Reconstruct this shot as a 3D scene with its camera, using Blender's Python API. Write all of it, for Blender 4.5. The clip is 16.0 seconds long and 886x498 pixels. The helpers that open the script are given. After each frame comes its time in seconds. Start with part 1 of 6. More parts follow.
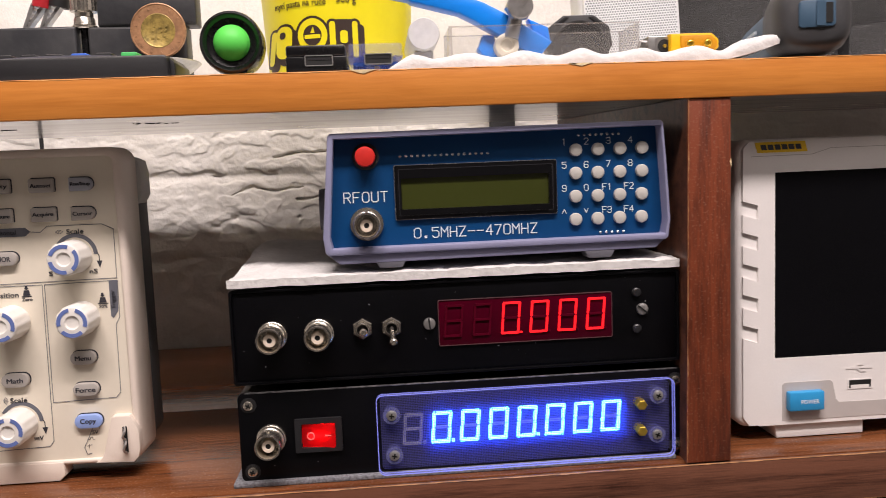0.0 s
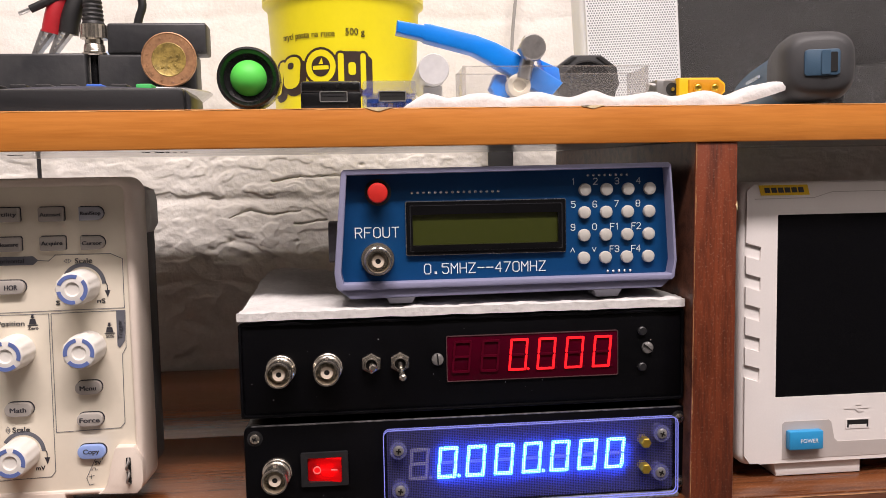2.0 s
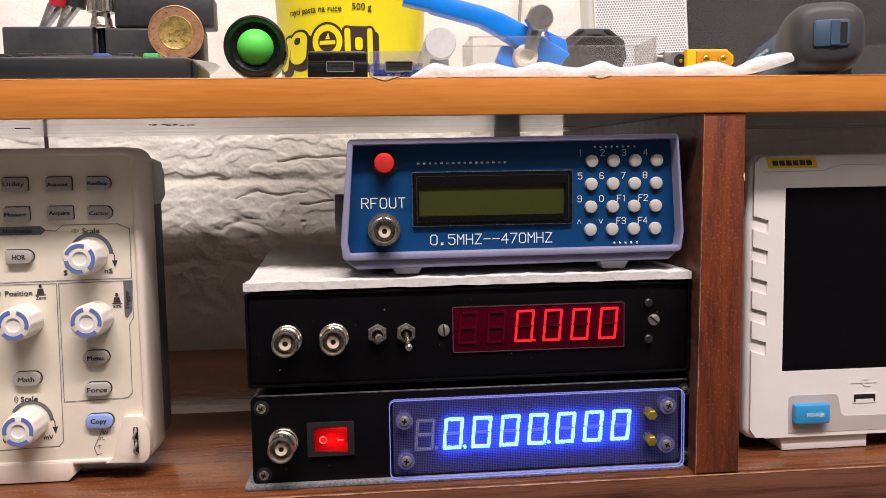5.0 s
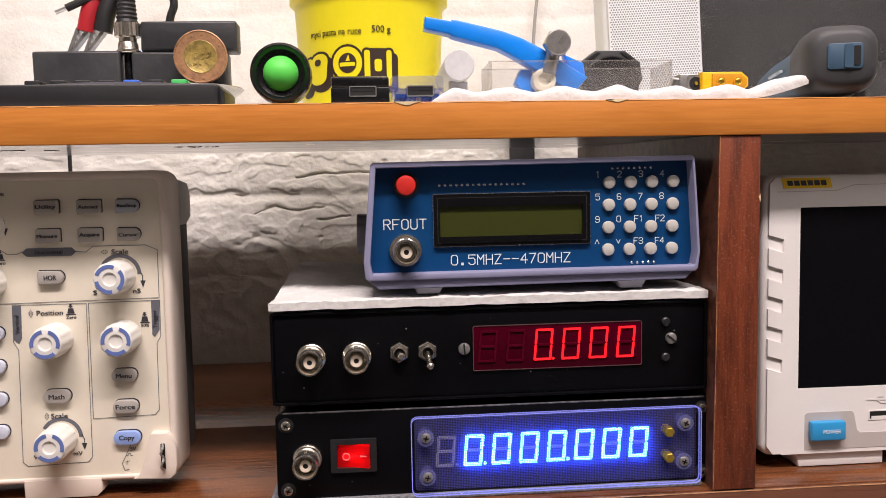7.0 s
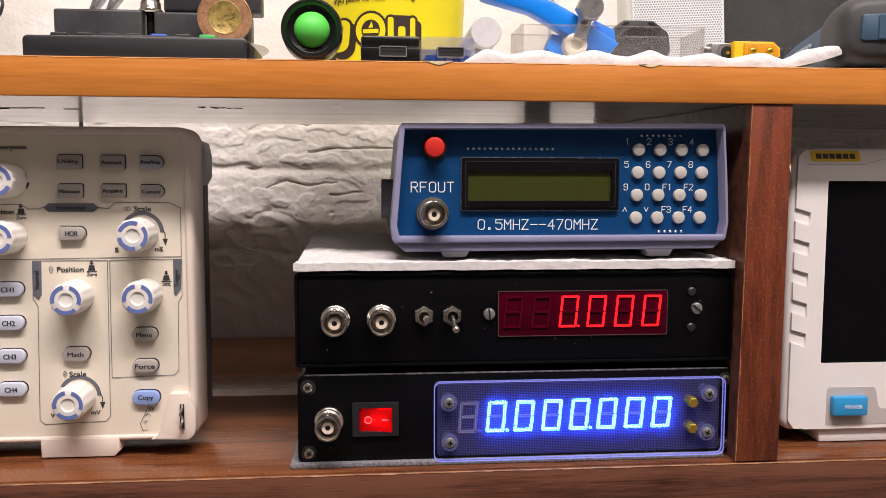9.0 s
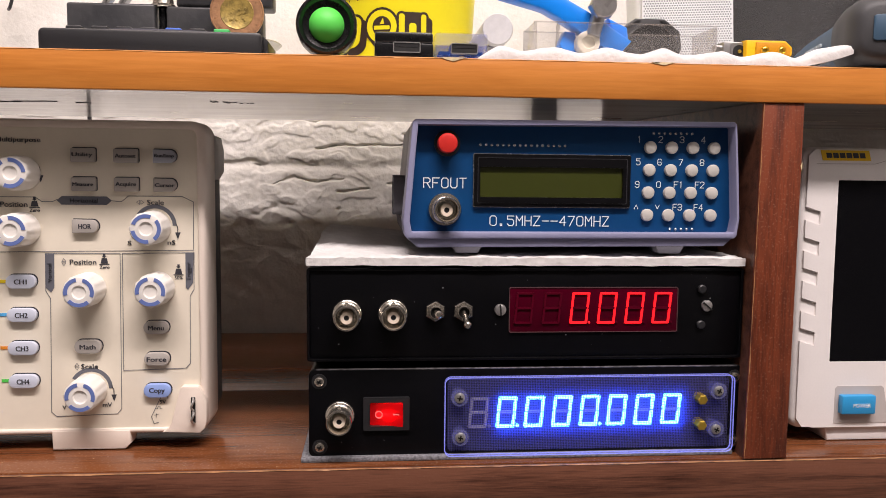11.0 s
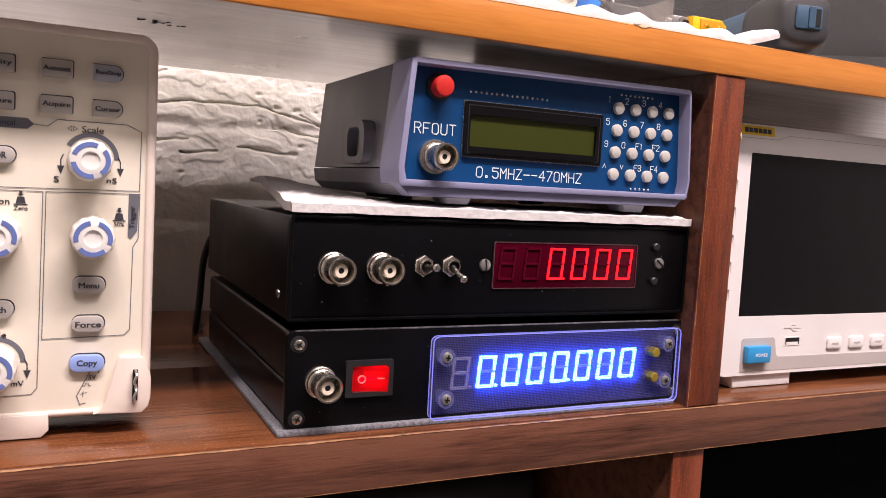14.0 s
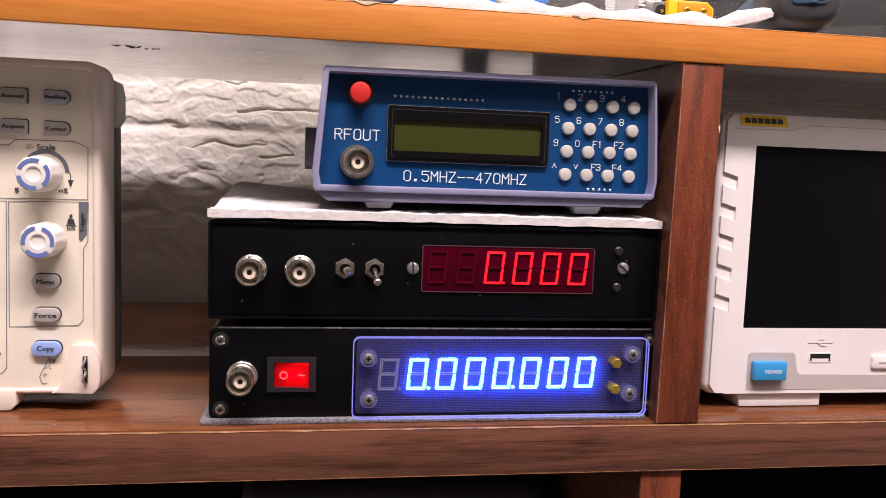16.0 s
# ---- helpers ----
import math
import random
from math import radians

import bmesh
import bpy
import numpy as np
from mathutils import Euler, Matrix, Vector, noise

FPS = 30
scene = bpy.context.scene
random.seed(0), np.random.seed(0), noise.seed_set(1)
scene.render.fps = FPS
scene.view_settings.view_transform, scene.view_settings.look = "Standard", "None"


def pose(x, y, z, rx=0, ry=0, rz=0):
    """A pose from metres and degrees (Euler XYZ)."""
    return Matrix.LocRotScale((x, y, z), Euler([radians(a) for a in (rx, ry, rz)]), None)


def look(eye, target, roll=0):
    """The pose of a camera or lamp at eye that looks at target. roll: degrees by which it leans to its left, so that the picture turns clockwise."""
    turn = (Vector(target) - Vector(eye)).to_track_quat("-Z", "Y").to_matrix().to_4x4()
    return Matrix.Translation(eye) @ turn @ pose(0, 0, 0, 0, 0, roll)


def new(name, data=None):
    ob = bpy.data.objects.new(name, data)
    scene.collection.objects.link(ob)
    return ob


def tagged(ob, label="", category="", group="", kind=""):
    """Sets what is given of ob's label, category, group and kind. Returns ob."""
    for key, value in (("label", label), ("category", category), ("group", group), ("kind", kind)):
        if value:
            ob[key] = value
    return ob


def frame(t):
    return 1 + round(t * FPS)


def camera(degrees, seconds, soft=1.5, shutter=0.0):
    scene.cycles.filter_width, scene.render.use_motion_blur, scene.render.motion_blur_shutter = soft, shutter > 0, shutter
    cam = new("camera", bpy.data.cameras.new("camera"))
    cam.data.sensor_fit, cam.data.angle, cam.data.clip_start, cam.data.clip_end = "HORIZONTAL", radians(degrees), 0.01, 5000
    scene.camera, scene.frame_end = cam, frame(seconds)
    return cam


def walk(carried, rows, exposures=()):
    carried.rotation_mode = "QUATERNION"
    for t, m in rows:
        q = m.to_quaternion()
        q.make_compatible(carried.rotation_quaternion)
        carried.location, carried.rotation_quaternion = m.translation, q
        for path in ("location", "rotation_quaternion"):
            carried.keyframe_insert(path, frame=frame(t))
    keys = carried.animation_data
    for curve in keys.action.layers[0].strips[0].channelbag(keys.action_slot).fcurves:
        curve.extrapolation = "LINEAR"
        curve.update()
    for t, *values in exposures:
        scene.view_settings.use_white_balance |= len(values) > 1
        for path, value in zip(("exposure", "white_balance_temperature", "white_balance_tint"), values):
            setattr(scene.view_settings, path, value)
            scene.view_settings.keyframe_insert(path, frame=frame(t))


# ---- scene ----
cam = camera(57.9, 16.0, soft=0.85, shutter=0.4)
METRES, EYE, TILT, LEAN, TURN = 0.365, 0.14, 0.0, 0.0, -4.3
ROWS = [
    (0.0, 0.0, 0.0, 0.0, -0.23, -5.66, 2.28),
    (0.5, -0.0374, 0.0168, 0.004, -0.49, -5.4, 1.99),
    (1.0, -0.0412, 0.0131, 0.0187, -0.97, -5.05, 1.58),
    (1.5, -0.0337, 0.0068, 0.0187, -1.37, -4.78, 1.25),
    (2.0, -0.0344, -0.0051, 0.0261, -1.51, -4.56, 1.09),
    (2.5, -0.0389, -0.011, 0.0273, -1.48, -4.54, 1.06),
    (3.0, -0.0378, -0.0075, 0.0252, -1.39, -4.71, 1.04),
    (3.5, -0.0349, -0.0097, 0.0022, -1.31, -5.02, 0.94),
    (6.0, -0.0355, -0.0054, -0.0004, -0.8, -5.07, 1.15),
    (6.5, -0.0355, -0.0157, 0.01, -0.59, -4.75, 1.23),
    (7.0, -0.0478, -0.025, 0.0169, -0.35, -4.5, 1.13),
    (7.5, -0.0526, -0.0235, 0.0063, -0.32, -4.46, 0.84),
    (8.0, -0.0618, -0.0314, -0.0182, -0.41, -4.56, 0.47),
    (8.5, -0.0807, -0.0245, -0.0179, -0.6, -4.7, 0.12),
    (9.0, -0.0883, -0.019, -0.0218, -0.7, -4.84, -0.14),
    (11.5, -0.1042, -0.0231, -0.0259, -0.85, -4.93, -0.8),
    (12.0, -0.1011, -0.0214, -0.0265, -1.84, -5.01, -0.88),
    (12.5, -0.1087, -0.0205, -0.0288, -4.24, -5.07, -1.05),
    (13.0, -0.135, 0.0005, -0.0361, -8.5, -5.11, -1.43),
    (13.5, -0.2951, 0.0637, -0.0685, -15.14, -4.81, -2.2),
    (14.0, -0.411, 0.0919, -0.095, -21.3, -4.38, -3.13),
    (14.5, -0.4198, 0.1074, -0.1042, -22.03, -4.3, -3.48),
    (15.0, -0.3664, 0.0713, -0.0865, -15.63, -4.32, -3.63),
    (15.5, -0.1916, 0.0329, -0.078, -9.23, -4.94, -3.2),
    (16.0, -0.0656, 0.0069, -0.067, -4.71, -5.59, -2.08),
]
walk(cam, [(t, pose(0, 0, EYE, TILT, LEAN, TURN) @ pose(METRES * x, METRES * y, METRES * z, 90 + pitch, roll, yaw)) for t, x, y, z, yaw, pitch, roll in ROWS],
     [(0.0, 0.0, 6500, 10), (11.5, 0.04, 6500, 11), (12.5, 0.10, 6500, 13), (13.5, 0.34, 6500, 17), (15.0, 0.40, 6500, 17), (16.0, 0.30, 6500, 18)])


# world, lights
world = bpy.data.worlds.new("room_world")
world.use_nodes = True
world.node_tree.nodes["Background"].inputs[0].default_value = (0.9, 0.95, 1.0, 1)
world.node_tree.nodes["Background"].inputs[1].default_value = 0.02
scene.world = world


def area_lamp(name, eye, target, sx, sy, power, color):
    d = bpy.data.lights.new(name, "AREA")
    d.shape, d.size, d.size_y, d.energy, d.color = "RECTANGLE", sx, sy, power, color
    ob = new(name, d)
    ob.matrix_world = look(eye, target)
    return ob


area_lamp("ceiling_lamp", (0.05, -0.36, 1.37), (0.05, 0.34, 0.1), 1.1, 0.14, 35, (1.0, 0.88, 0.855))
# Unseen fill added at the front right to brighten the instrument fronts.
area_lamp("fill_lamp_right", (1.05, -1.2, 1.80), (0.2, 0.3, 0.0), 1.2, 0.2, 9, (1.0, 0.88, 0.85))

# materials


def mat(name, color, rough=0.5, metal=0.0, vary=0.12, scale=30, bump=0.0, bscale=400, color2=None, stretch=(1, 1, 1), spec=0.5, coat=0.0):
    """A surface with variation at two scales, fine relief and a slightly uneven gloss."""
    m = bpy.data.materials.new(name)
    m.use_nodes = True
    nt = m.node_tree
    p = nt.nodes["Principled BSDF"]
    p.inputs["Metallic"].default_value = metal
    p.inputs["Specular IOR Level"].default_value = spec
    p.inputs["Coat Weight"].default_value = coat
    tc = nt.nodes.new("ShaderNodeTexCoord")
    mp = nt.nodes.new("ShaderNodeMapping")
    mp.inputs["Scale"].default_value = stretch
    nt.links.new(tc.outputs["Object"], mp.inputs["Vector"])
    n1 = nt.nodes.new("ShaderNodeTexNoise")
    n1.inputs["Scale"].default_value, n1.inputs["Detail"].default_value = scale, 6
    n2 = nt.nodes.new("ShaderNodeTexNoise")
    n2.inputs["Scale"].default_value, n2.inputs["Detail"].default_value = bscale, 3
    for n in (n1, n2):
        nt.links.new(mp.outputs["Vector"], n.inputs["Vector"])
    mix = nt.nodes.new("ShaderNodeMix")
    mix.data_type = "RGBA"
    c2 = color2 or tuple(max(0.0, c * (1 - 2 * vary)) for c in color)
    mix.inputs["A"].default_value = (*color, 1)
    mix.inputs["B"].default_value = (*c2, 1)
    ramp = nt.nodes.new("ShaderNodeValToRGB")
    ramp.color_ramp.elements[0].position, ramp.color_ramp.elements[1].position = 0.35, 0.7
    add = nt.nodes.new("ShaderNodeMath")
    add.operation = "MULTIPLY_ADD"
    nt.links.new(n2.outputs["Fac"], add.inputs[0])
    add.inputs[1].default_value = 0.35
    nt.links.new(n1.outputs["Fac"], add.inputs[2])
    sub = nt.nodes.new("ShaderNodeMath")
    sub.operation = "SUBTRACT"
    nt.links.new(add.outputs[0], sub.inputs[0])
    sub.inputs[1].default_value = 0.17
    nt.links.new(sub.outputs[0], ramp.inputs["Fac"])
    nt.links.new(ramp.outputs["Color"], mix.inputs["Factor"])
    nt.links.new(mix.outputs["Result"], p.inputs["Base Color"])
    r = nt.nodes.new("ShaderNodeMapRange")
    r.inputs["To Min"].default_value, r.inputs["To Max"].default_value = max(0.02, rough - 0.06), min(1, rough + 0.08)
    nt.links.new(n1.outputs["Fac"], r.inputs["Value"])
    nt.links.new(r.outputs["Result"], p.inputs["Roughness"])
    if bump:
        b = nt.nodes.new("ShaderNodeBump")
        b.inputs["Strength"].default_value, b.inputs["Distance"].default_value = 1.0, bump
        nt.links.new(n2.outputs["Fac"], b.inputs["Height"])
        nt.links.new(b.outputs["Normal"], p.inputs["Normal"])
    return m


def glow(name, color, strength):
    m = bpy.data.materials.new(name)
    m.use_nodes = True
    p = m.node_tree.nodes["Principled BSDF"]
    p.inputs["Base Color"].default_value = (*[0.5 * c for c in color], 1)
    p.inputs["Emission Color"].default_value = (*color, 1)
    p.inputs["Emission Strength"].default_value = strength
    return m


def clear(name, color, rough=0.03, alpha=0.12, ior=1.49):
    """Thin clear plastic: a see-through sheet with a real gloss."""
    m = bpy.data.materials.new(name)
    m.use_nodes = True
    nt = m.node_tree
    p = nt.nodes["Principled BSDF"]
    p.inputs["Base Color"].default_value = (*color, 1)
    p.inputs["Roughness"].default_value = rough
    p.inputs["IOR"].default_value = ior
    p.inputs["Alpha"].default_value = alpha
    return m


def grain(name, dark, light, rough, scale=60, run=(0.06, 1, 1), bump=0.00008, coat=0.0, scuff=0.0, spec=0.4):
    """Wood: long fibres along x (or as run gives), broad bands and pores."""
    m = bpy.data.materials.new(name)
    m.use_nodes = True
    nt = m.node_tree
    p = nt.nodes["Principled BSDF"]
    p.inputs["Coat Weight"].default_value = coat
    p.inputs["Coat Roughness"].default_value = 0.15
    p.inputs["Specular IOR Level"].default_value = spec
    tc = nt.nodes.new("ShaderNodeTexCoord")
    mp = nt.nodes.new("ShaderNodeMapping")
    mp.inputs["Scale"].default_value = run
    nt.links.new(tc.outputs["Object"], mp.inputs["Vector"])
    a = nt.nodes.new("ShaderNodeTexNoise")
    a.inputs["Scale"].default_value, a.inputs["Detail"].default_value, a.inputs["Distortion"].default_value = scale, 5, 0.6
    b = nt.nodes.new("ShaderNodeTexNoise")
    b.inputs["Scale"].default_value, b.inputs["Detail"].default_value = scale * 9, 4
    c = nt.nodes.new("ShaderNodeTexNoise")
    c.inputs["Scale"].default_value, c.inputs["Detail"].default_value = 22, 4
    nt.links.new(mp.outputs["Vector"], a.inputs["Vector"])
    nt.links.new(mp.outputs["Vector"], b.inputs["Vector"])
    nt.links.new(tc.outputs["Object"], c.inputs["Vector"])
    s = nt.nodes.new("ShaderNodeMath")
    s.operation = "MULTIPLY_ADD"
    s.inputs[1].default_value = 0.55
    nt.links.new(b.outputs["Fac"], s.inputs[0])
    nt.links.new(a.outputs["Fac"], s.inputs[2])
    s2 = nt.nodes.new("ShaderNodeMath")
    s2.operation = "MULTIPLY_ADD"
    s2.inputs[1].default_value = 0.3
    nt.links.new(c.outputs["Fac"], s2.inputs[0])
    nt.links.new(s.outputs[0], s2.inputs[2])
    ramp = nt.nodes.new("ShaderNodeValToRGB")
    e = ramp.color_ramp.elements
    e[0].position, e[0].color = 0.65, (*dark, 1)
    e[1].position, e[1].color = 1.0, (*light, 1)
    nt.links.new(s2.outputs[0], ramp.inputs["Fac"])
    out = ramp.outputs["Color"]
    if scuff:
        v = nt.nodes.new("ShaderNodeTexNoise")
        v.inputs["Scale"].default_value, v.inputs["Detail"].default_value = 900, 4
        nt.links.new(tc.outputs["Object"], v.inputs["Vector"])
        vr = nt.nodes.new("ShaderNodeValToRGB")
        vr.color_ramp.elements[0].position, vr.color_ramp.elements[1].position = 0.56, 0.70
        nt.links.new(v.outputs["Fac"], vr.inputs["Fac"])
        k = nt.nodes.new("ShaderNodeMath")
        k.operation = "MULTIPLY"
        k.inputs[1].default_value = scuff
        nt.links.new(vr.outputs["Color"], k.inputs[0])
        mx = nt.nodes.new("ShaderNodeMix")
        mx.data_type = "RGBA"
        mx.inputs["B"].default_value = (0.5, 0.36, 0.28, 1)
        nt.links.new(k.outputs[0], mx.inputs["Factor"])
        nt.links.new(out, mx.inputs["A"])
        out = mx.outputs["Result"]
    nt.links.new(out, p.inputs["Base Color"])
    r = nt.nodes.new("ShaderNodeMapRange")
    r.inputs["To Min"].default_value, r.inputs["To Max"].default_value = max(0.03, rough - 0.1), rough + 0.12
    nt.links.new(c.outputs["Fac"], r.inputs["Value"])
    nt.links.new(r.outputs["Result"], p.inputs["Roughness"])
    bp = nt.nodes.new("ShaderNodeBump")
    bp.inputs["Distance"].default_value = bump
    nt.links.new(b.outputs["Fac"], bp.inputs["Height"])
    nt.links.new(bp.outputs["Normal"], p.inputs["Normal"])
    return m


ORANGE_WOOD = grain("orange_varnished_wood", (0.46, 0.152, 0.022), (0.60, 0.222, 0.040), 0.40, 70, (0.07, 1, 1))
GREY_WOOD = grain("grey_bare_underside", (0.42, 0.42, 0.41), (0.88, 0.88, 0.86), 0.3, 45, (0.05, 1, 1), coat=1.0, spec=0.7)
BROWN_WOOD = grain("brown_laminate", (0.030, 0.010, 0.006), (0.150, 0.060, 0.035), 0.36, 170, (0.05, 1, 1), coat=0.0, scuff=0.03)
TOP_WOOD = grain("brown_varnished_top", (0.060, 0.018, 0.007), (0.18, 0.062, 0.022), 0.2, 50, (0.1, 1, 1), scuff=0.15, spec=0.5)
UPRIGHT_WOOD = grain("red_brown_upright", (0.048, 0.010, 0.0045), (0.185, 0.041, 0.015), 0.42, 95, (1, 1, 0.10), scuff=0.15)
EDGE_WOOD = mat("worn_wood_edge", (0.42, 0.2, 0.08), 0.6, vary=0.35, scale=120)
EDGE_AMBER = mat("worn_amber_edge", (0.72, 0.40, 0.14), 0.5, vary=0.3, scale=150)
EDGE_PALE = mat("bare_splintered_wood", (0.86, 0.68, 0.40), 0.7, vary=0.2, scale=300)
GREY_WIRE = mat("grey_wire", (0.35, 0.34, 0.32), 0.5)
CASE_GREY_DARK = mat("dark_grey_case", (0.025, 0.025, 0.028), 0.55)
WALL = mat("whitewashed_brick", (0.80, 0.775, 0.73), 0.85, vary=0.06, scale=18, bump=0.0004, bscale=420, color2=(0.68, 0.65, 0.60))
PLASTER = mat("plain_plaster", (0.80, 0.78, 0.75), 0.9, vary=0.05, scale=6)
FAR_WALL = mat("darkened_grey_wall", (0.22, 0.21, 0.2), 0.9, vary=0.1, scale=5)
FLOOR = mat("grey_floor", (0.30, 0.28, 0.27), 0.7, vary=0.15, scale=8)
BLACK_PAINT = mat("black_powder_coat", (0.003, 0.003, 0.004), 0.3, vary=0.2, scale=60, bump=0.00004, bscale=900, spec=0.18)
BLACK_PLASTIC = mat("black_plastic", (0.018, 0.018, 0.02), 0.4, vary=0.15, scale=80, bump=0.00003, bscale=1200)
# The shade under the lower shelf is painted into this near-black.
VOID_SHADE = mat("wall_in_painted_shade", (0.006, 0.006, 0.007), 0.9, vary=0.2, spec=0.03)
CASE_GREY = mat("lavender_grey_plastic", (0.27, 0.27, 0.41), 0.38, vary=0.05, scale=40, bump=0.00005, bscale=900)
CASE_DARK = mat("grey_plastic_shell", (0.15, 0.148, 0.175), 0.42, vary=0.07, scale=40, bump=0.00006, bscale=900)
BLUE_PCB = mat("blue_panel", (0.0012, 0.050, 0.165), 0.42, vary=0.06, scale=25, bump=0.00002, bscale=700, spec=0.3)
SILK = mat("white_print", (0.75, 0.8, 0.85), 0.6, vary=0.03)
SOLDER = mat("tin_solder", (0.6, 0.62, 0.63), 0.25, 0.9, vary=0.1, scale=300)
KEY_WHITE = mat("ivory_key_cap", (0.54, 0.52, 0.48), 0.4, vary=0.05, scale=100)
RED_CAP = mat("red_button_cap", (0.62, 0.028, 0.022), 0.35, vary=0.06, scale=100)
LCD_BLACK = mat("black_display_frame", (0.004, 0.004, 0.005), 0.28, vary=0.1, spec=0.3)
LCD_LINE = mat("grey_display_line", (0.035, 0.035, 0.04), 0.3)
LCD_GREEN = mat("unlit_lcd_glass", (0.042, 0.050, 0.010), 0.12, vary=0.04, scale=8, spec=0.5)
NICKEL = mat("nickel_plate", (0.61, 0.57, 0.50), 0.24, 0.95, vary=0.12, scale=200)
STEEL = mat("bright_steel", (0.52, 0.51, 0.50), 0.32, 0.82, vary=0.12, scale=250)
TEFLON = mat("cream_insulator", (0.82, 0.70, 0.58), 0.5, vary=0.05)
BRASS = mat("brass_pin", (0.75, 0.52, 0.08), 0.3, 0.85, vary=0.1, scale=200)
BLACK_HOLE = mat("dark_socket", (0.004, 0.004, 0.004), 0.7, vary=0.1)
RED_WINDOW = mat("dark_red_filter", (0.060, 0.0002, 0.0085), 0.12, vary=0.1, scale=10, spec=0.2)
WINDOW_EDGE = mat("cut_window_edge", (0.11, 0.05, 0.055), 0.4)
RED_DIM = mat("unlit_red_segment", (0.085, 0.001, 0.011), 0.5, vary=0.1, spec=0.05)
RED_LIT = glow("lit_red_segment", (1.0, 0.008, 0.014), 1.55)
BLUE_LIT = glow("lit_blue_segment", (0.075, 0.32, 1.0), 17.0)
BLUE_DIM = mat("unlit_blue_segment", (0.24, 0.24, 0.30), 0.4, vary=0.1)
SCOPE_BEIGE = mat("beige_scope_plastic", (0.80, 0.70, 0.61), 0.45, vary=0.03, scale=30, bump=0.00003, bscale=1200)
SCOPE_PANEL = mat("grey_beige_overlay", (0.80, 0.735, 0.61), 0.5, vary=0.03, scale=30)
KNOB_WHITE = mat("white_knob_plastic", (0.82, 0.79, 0.74), 0.35, vary=0.04, scale=60)
KNOB_BLUE = mat("blue_knob_print", (0.13, 0.19, 0.46), 0.5, vary=0.05)
BTN_GREY = mat("grey_rubber_button", (0.43, 0.40, 0.37), 0.5, vary=0.04, scale=90)
BTN_WHITE = mat("pale_blue_button", (0.60, 0.64, 0.75), 0.45, vary=0.03)
BTN_BLUE = mat("blue_copy_button", (0.30, 0.42, 0.80), 0.4, vary=0.04)
PRINT_DARK = mat("charcoal_print", (0.035, 0.035, 0.045), 0.6, vary=0.05)
PRINT_GREY = mat("slate_print", (0.13, 0.135, 0.16), 0.6, vary=0.05)
FN_WHITE = mat("white_instrument_plastic", (0.82, 0.785, 0.765), 0.42, vary=0.03, scale=30, bump=0.00003, bscale=1000)
FN_SCREEN = mat("black_screen_glass", (0.004, 0.004, 0.005), 0.14, vary=0.1, scale=5, spec=0.18)
FN_BLUE = mat("sky_blue_button", (0.03, 0.30, 0.62), 0.4, vary=0.04)
YELLOW = mat("yellow_label", (0.80, 0.52, 0.01), 0.5, vary=0.05)
TISSUE = mat("white_paper_towel", (0.69, 0.675, 0.66), 0.95, vary=0.06, scale=200, bump=0.0005, bscale=430)
FOAM_GREY = mat("grey_foam_sheet", (0.22, 0.22, 0.24), 0.95, vary=0.25, scale=900, bump=0.0004, bscale=900)

# specks of dust on the black paint
nt = BLACK_PAINT.node_tree
pb = nt.nodes["Principled BSDF"]
src = pb.inputs["Base Color"].links[0].from_socket
tc, sp, rp, mx = nt.nodes.new("ShaderNodeTexCoord"), nt.nodes.new("ShaderNodeTexNoise"), nt.nodes.new("ShaderNodeValToRGB"), nt.nodes.new("ShaderNodeMix")
sp.inputs["Scale"].default_value, sp.inputs["Detail"].default_value = 620, 1
rp.color_ramp.elements[0].position, rp.color_ramp.elements[1].position = 0.80, 0.82
mx.data_type = "RGBA"
mx.inputs["B"].default_value = (0.5, 0.5, 0.52, 1)
nt.links.new(tc.outputs["Object"], sp.inputs["Vector"])
nt.links.new(sp.outputs["Fac"], rp.inputs["Fac"])
nt.links.new(rp.outputs["Color"], mx.inputs["Factor"])
nt.links.new(src, mx.inputs["A"])
nt.links.new(mx.outputs["Result"], pb.inputs["Base Color"])

# mesh helpers
ORIGIN = {}


def thing(name, at, label, category, group="", kind="", rot=None):
    """A top-level empty. With rot its parts are built in its own axes, else in the world's."""
    ob = new(name)
    ob.empty_display_size = 0.01
    if rot:
        ob.matrix_basis = pose(*at, *rot)
        ORIGIN[ob.name] = Vector((0, 0, 0))
    else:
        ob.location = at
        ORIGIN[ob.name] = Vector(at)
    return tagged(ob, label, category, group, kind)


def smooth(me, angle=35):
    me.polygons.foreach_set("use_smooth", [True] * len(me.polygons))
    me.set_sharp_from_angle(angle=radians(angle))


def part(name, bm, material, parent=None, label="", sharp=35):
    me = bpy.data.meshes.new(name)
    if parent is not None:
        bmesh.ops.translate(bm, verts=bm.verts, vec=-ORIGIN[parent.name])
    bm.to_mesh(me)
    bm.free()
    smooth(me, sharp)
    for m in material if isinstance(material, (list, tuple)) else (material,):
        me.materials.append(m)
    ob = new(name, me)
    if parent is not None:
        ob.parent = parent
        ORIGIN[ob.name] = ORIGIN[parent.name]
    return tagged(ob, label)


def box(x0, x1, y0, y1, z0, z1, bev=0.0, seg=2, bm=None):
    bm = bm or bmesh.new()
    made = bmesh.ops.create_cube(bm, size=1.0)["verts"]
    for v in made:
        v.co = Vector((x0 + (v.co.x + 0.5) * (x1 - x0), y0 + (v.co.y + 0.5) * (y1 - y0), z0 + (v.co.z + 0.5) * (z1 - z0)))
    if bev:
        edges = list({e for v in made for e in v.link_edges})
        bmesh.ops.bevel(bm, geom=edges, offset=bev, segments=seg, profile=0.5, affect="EDGES")
    return bm


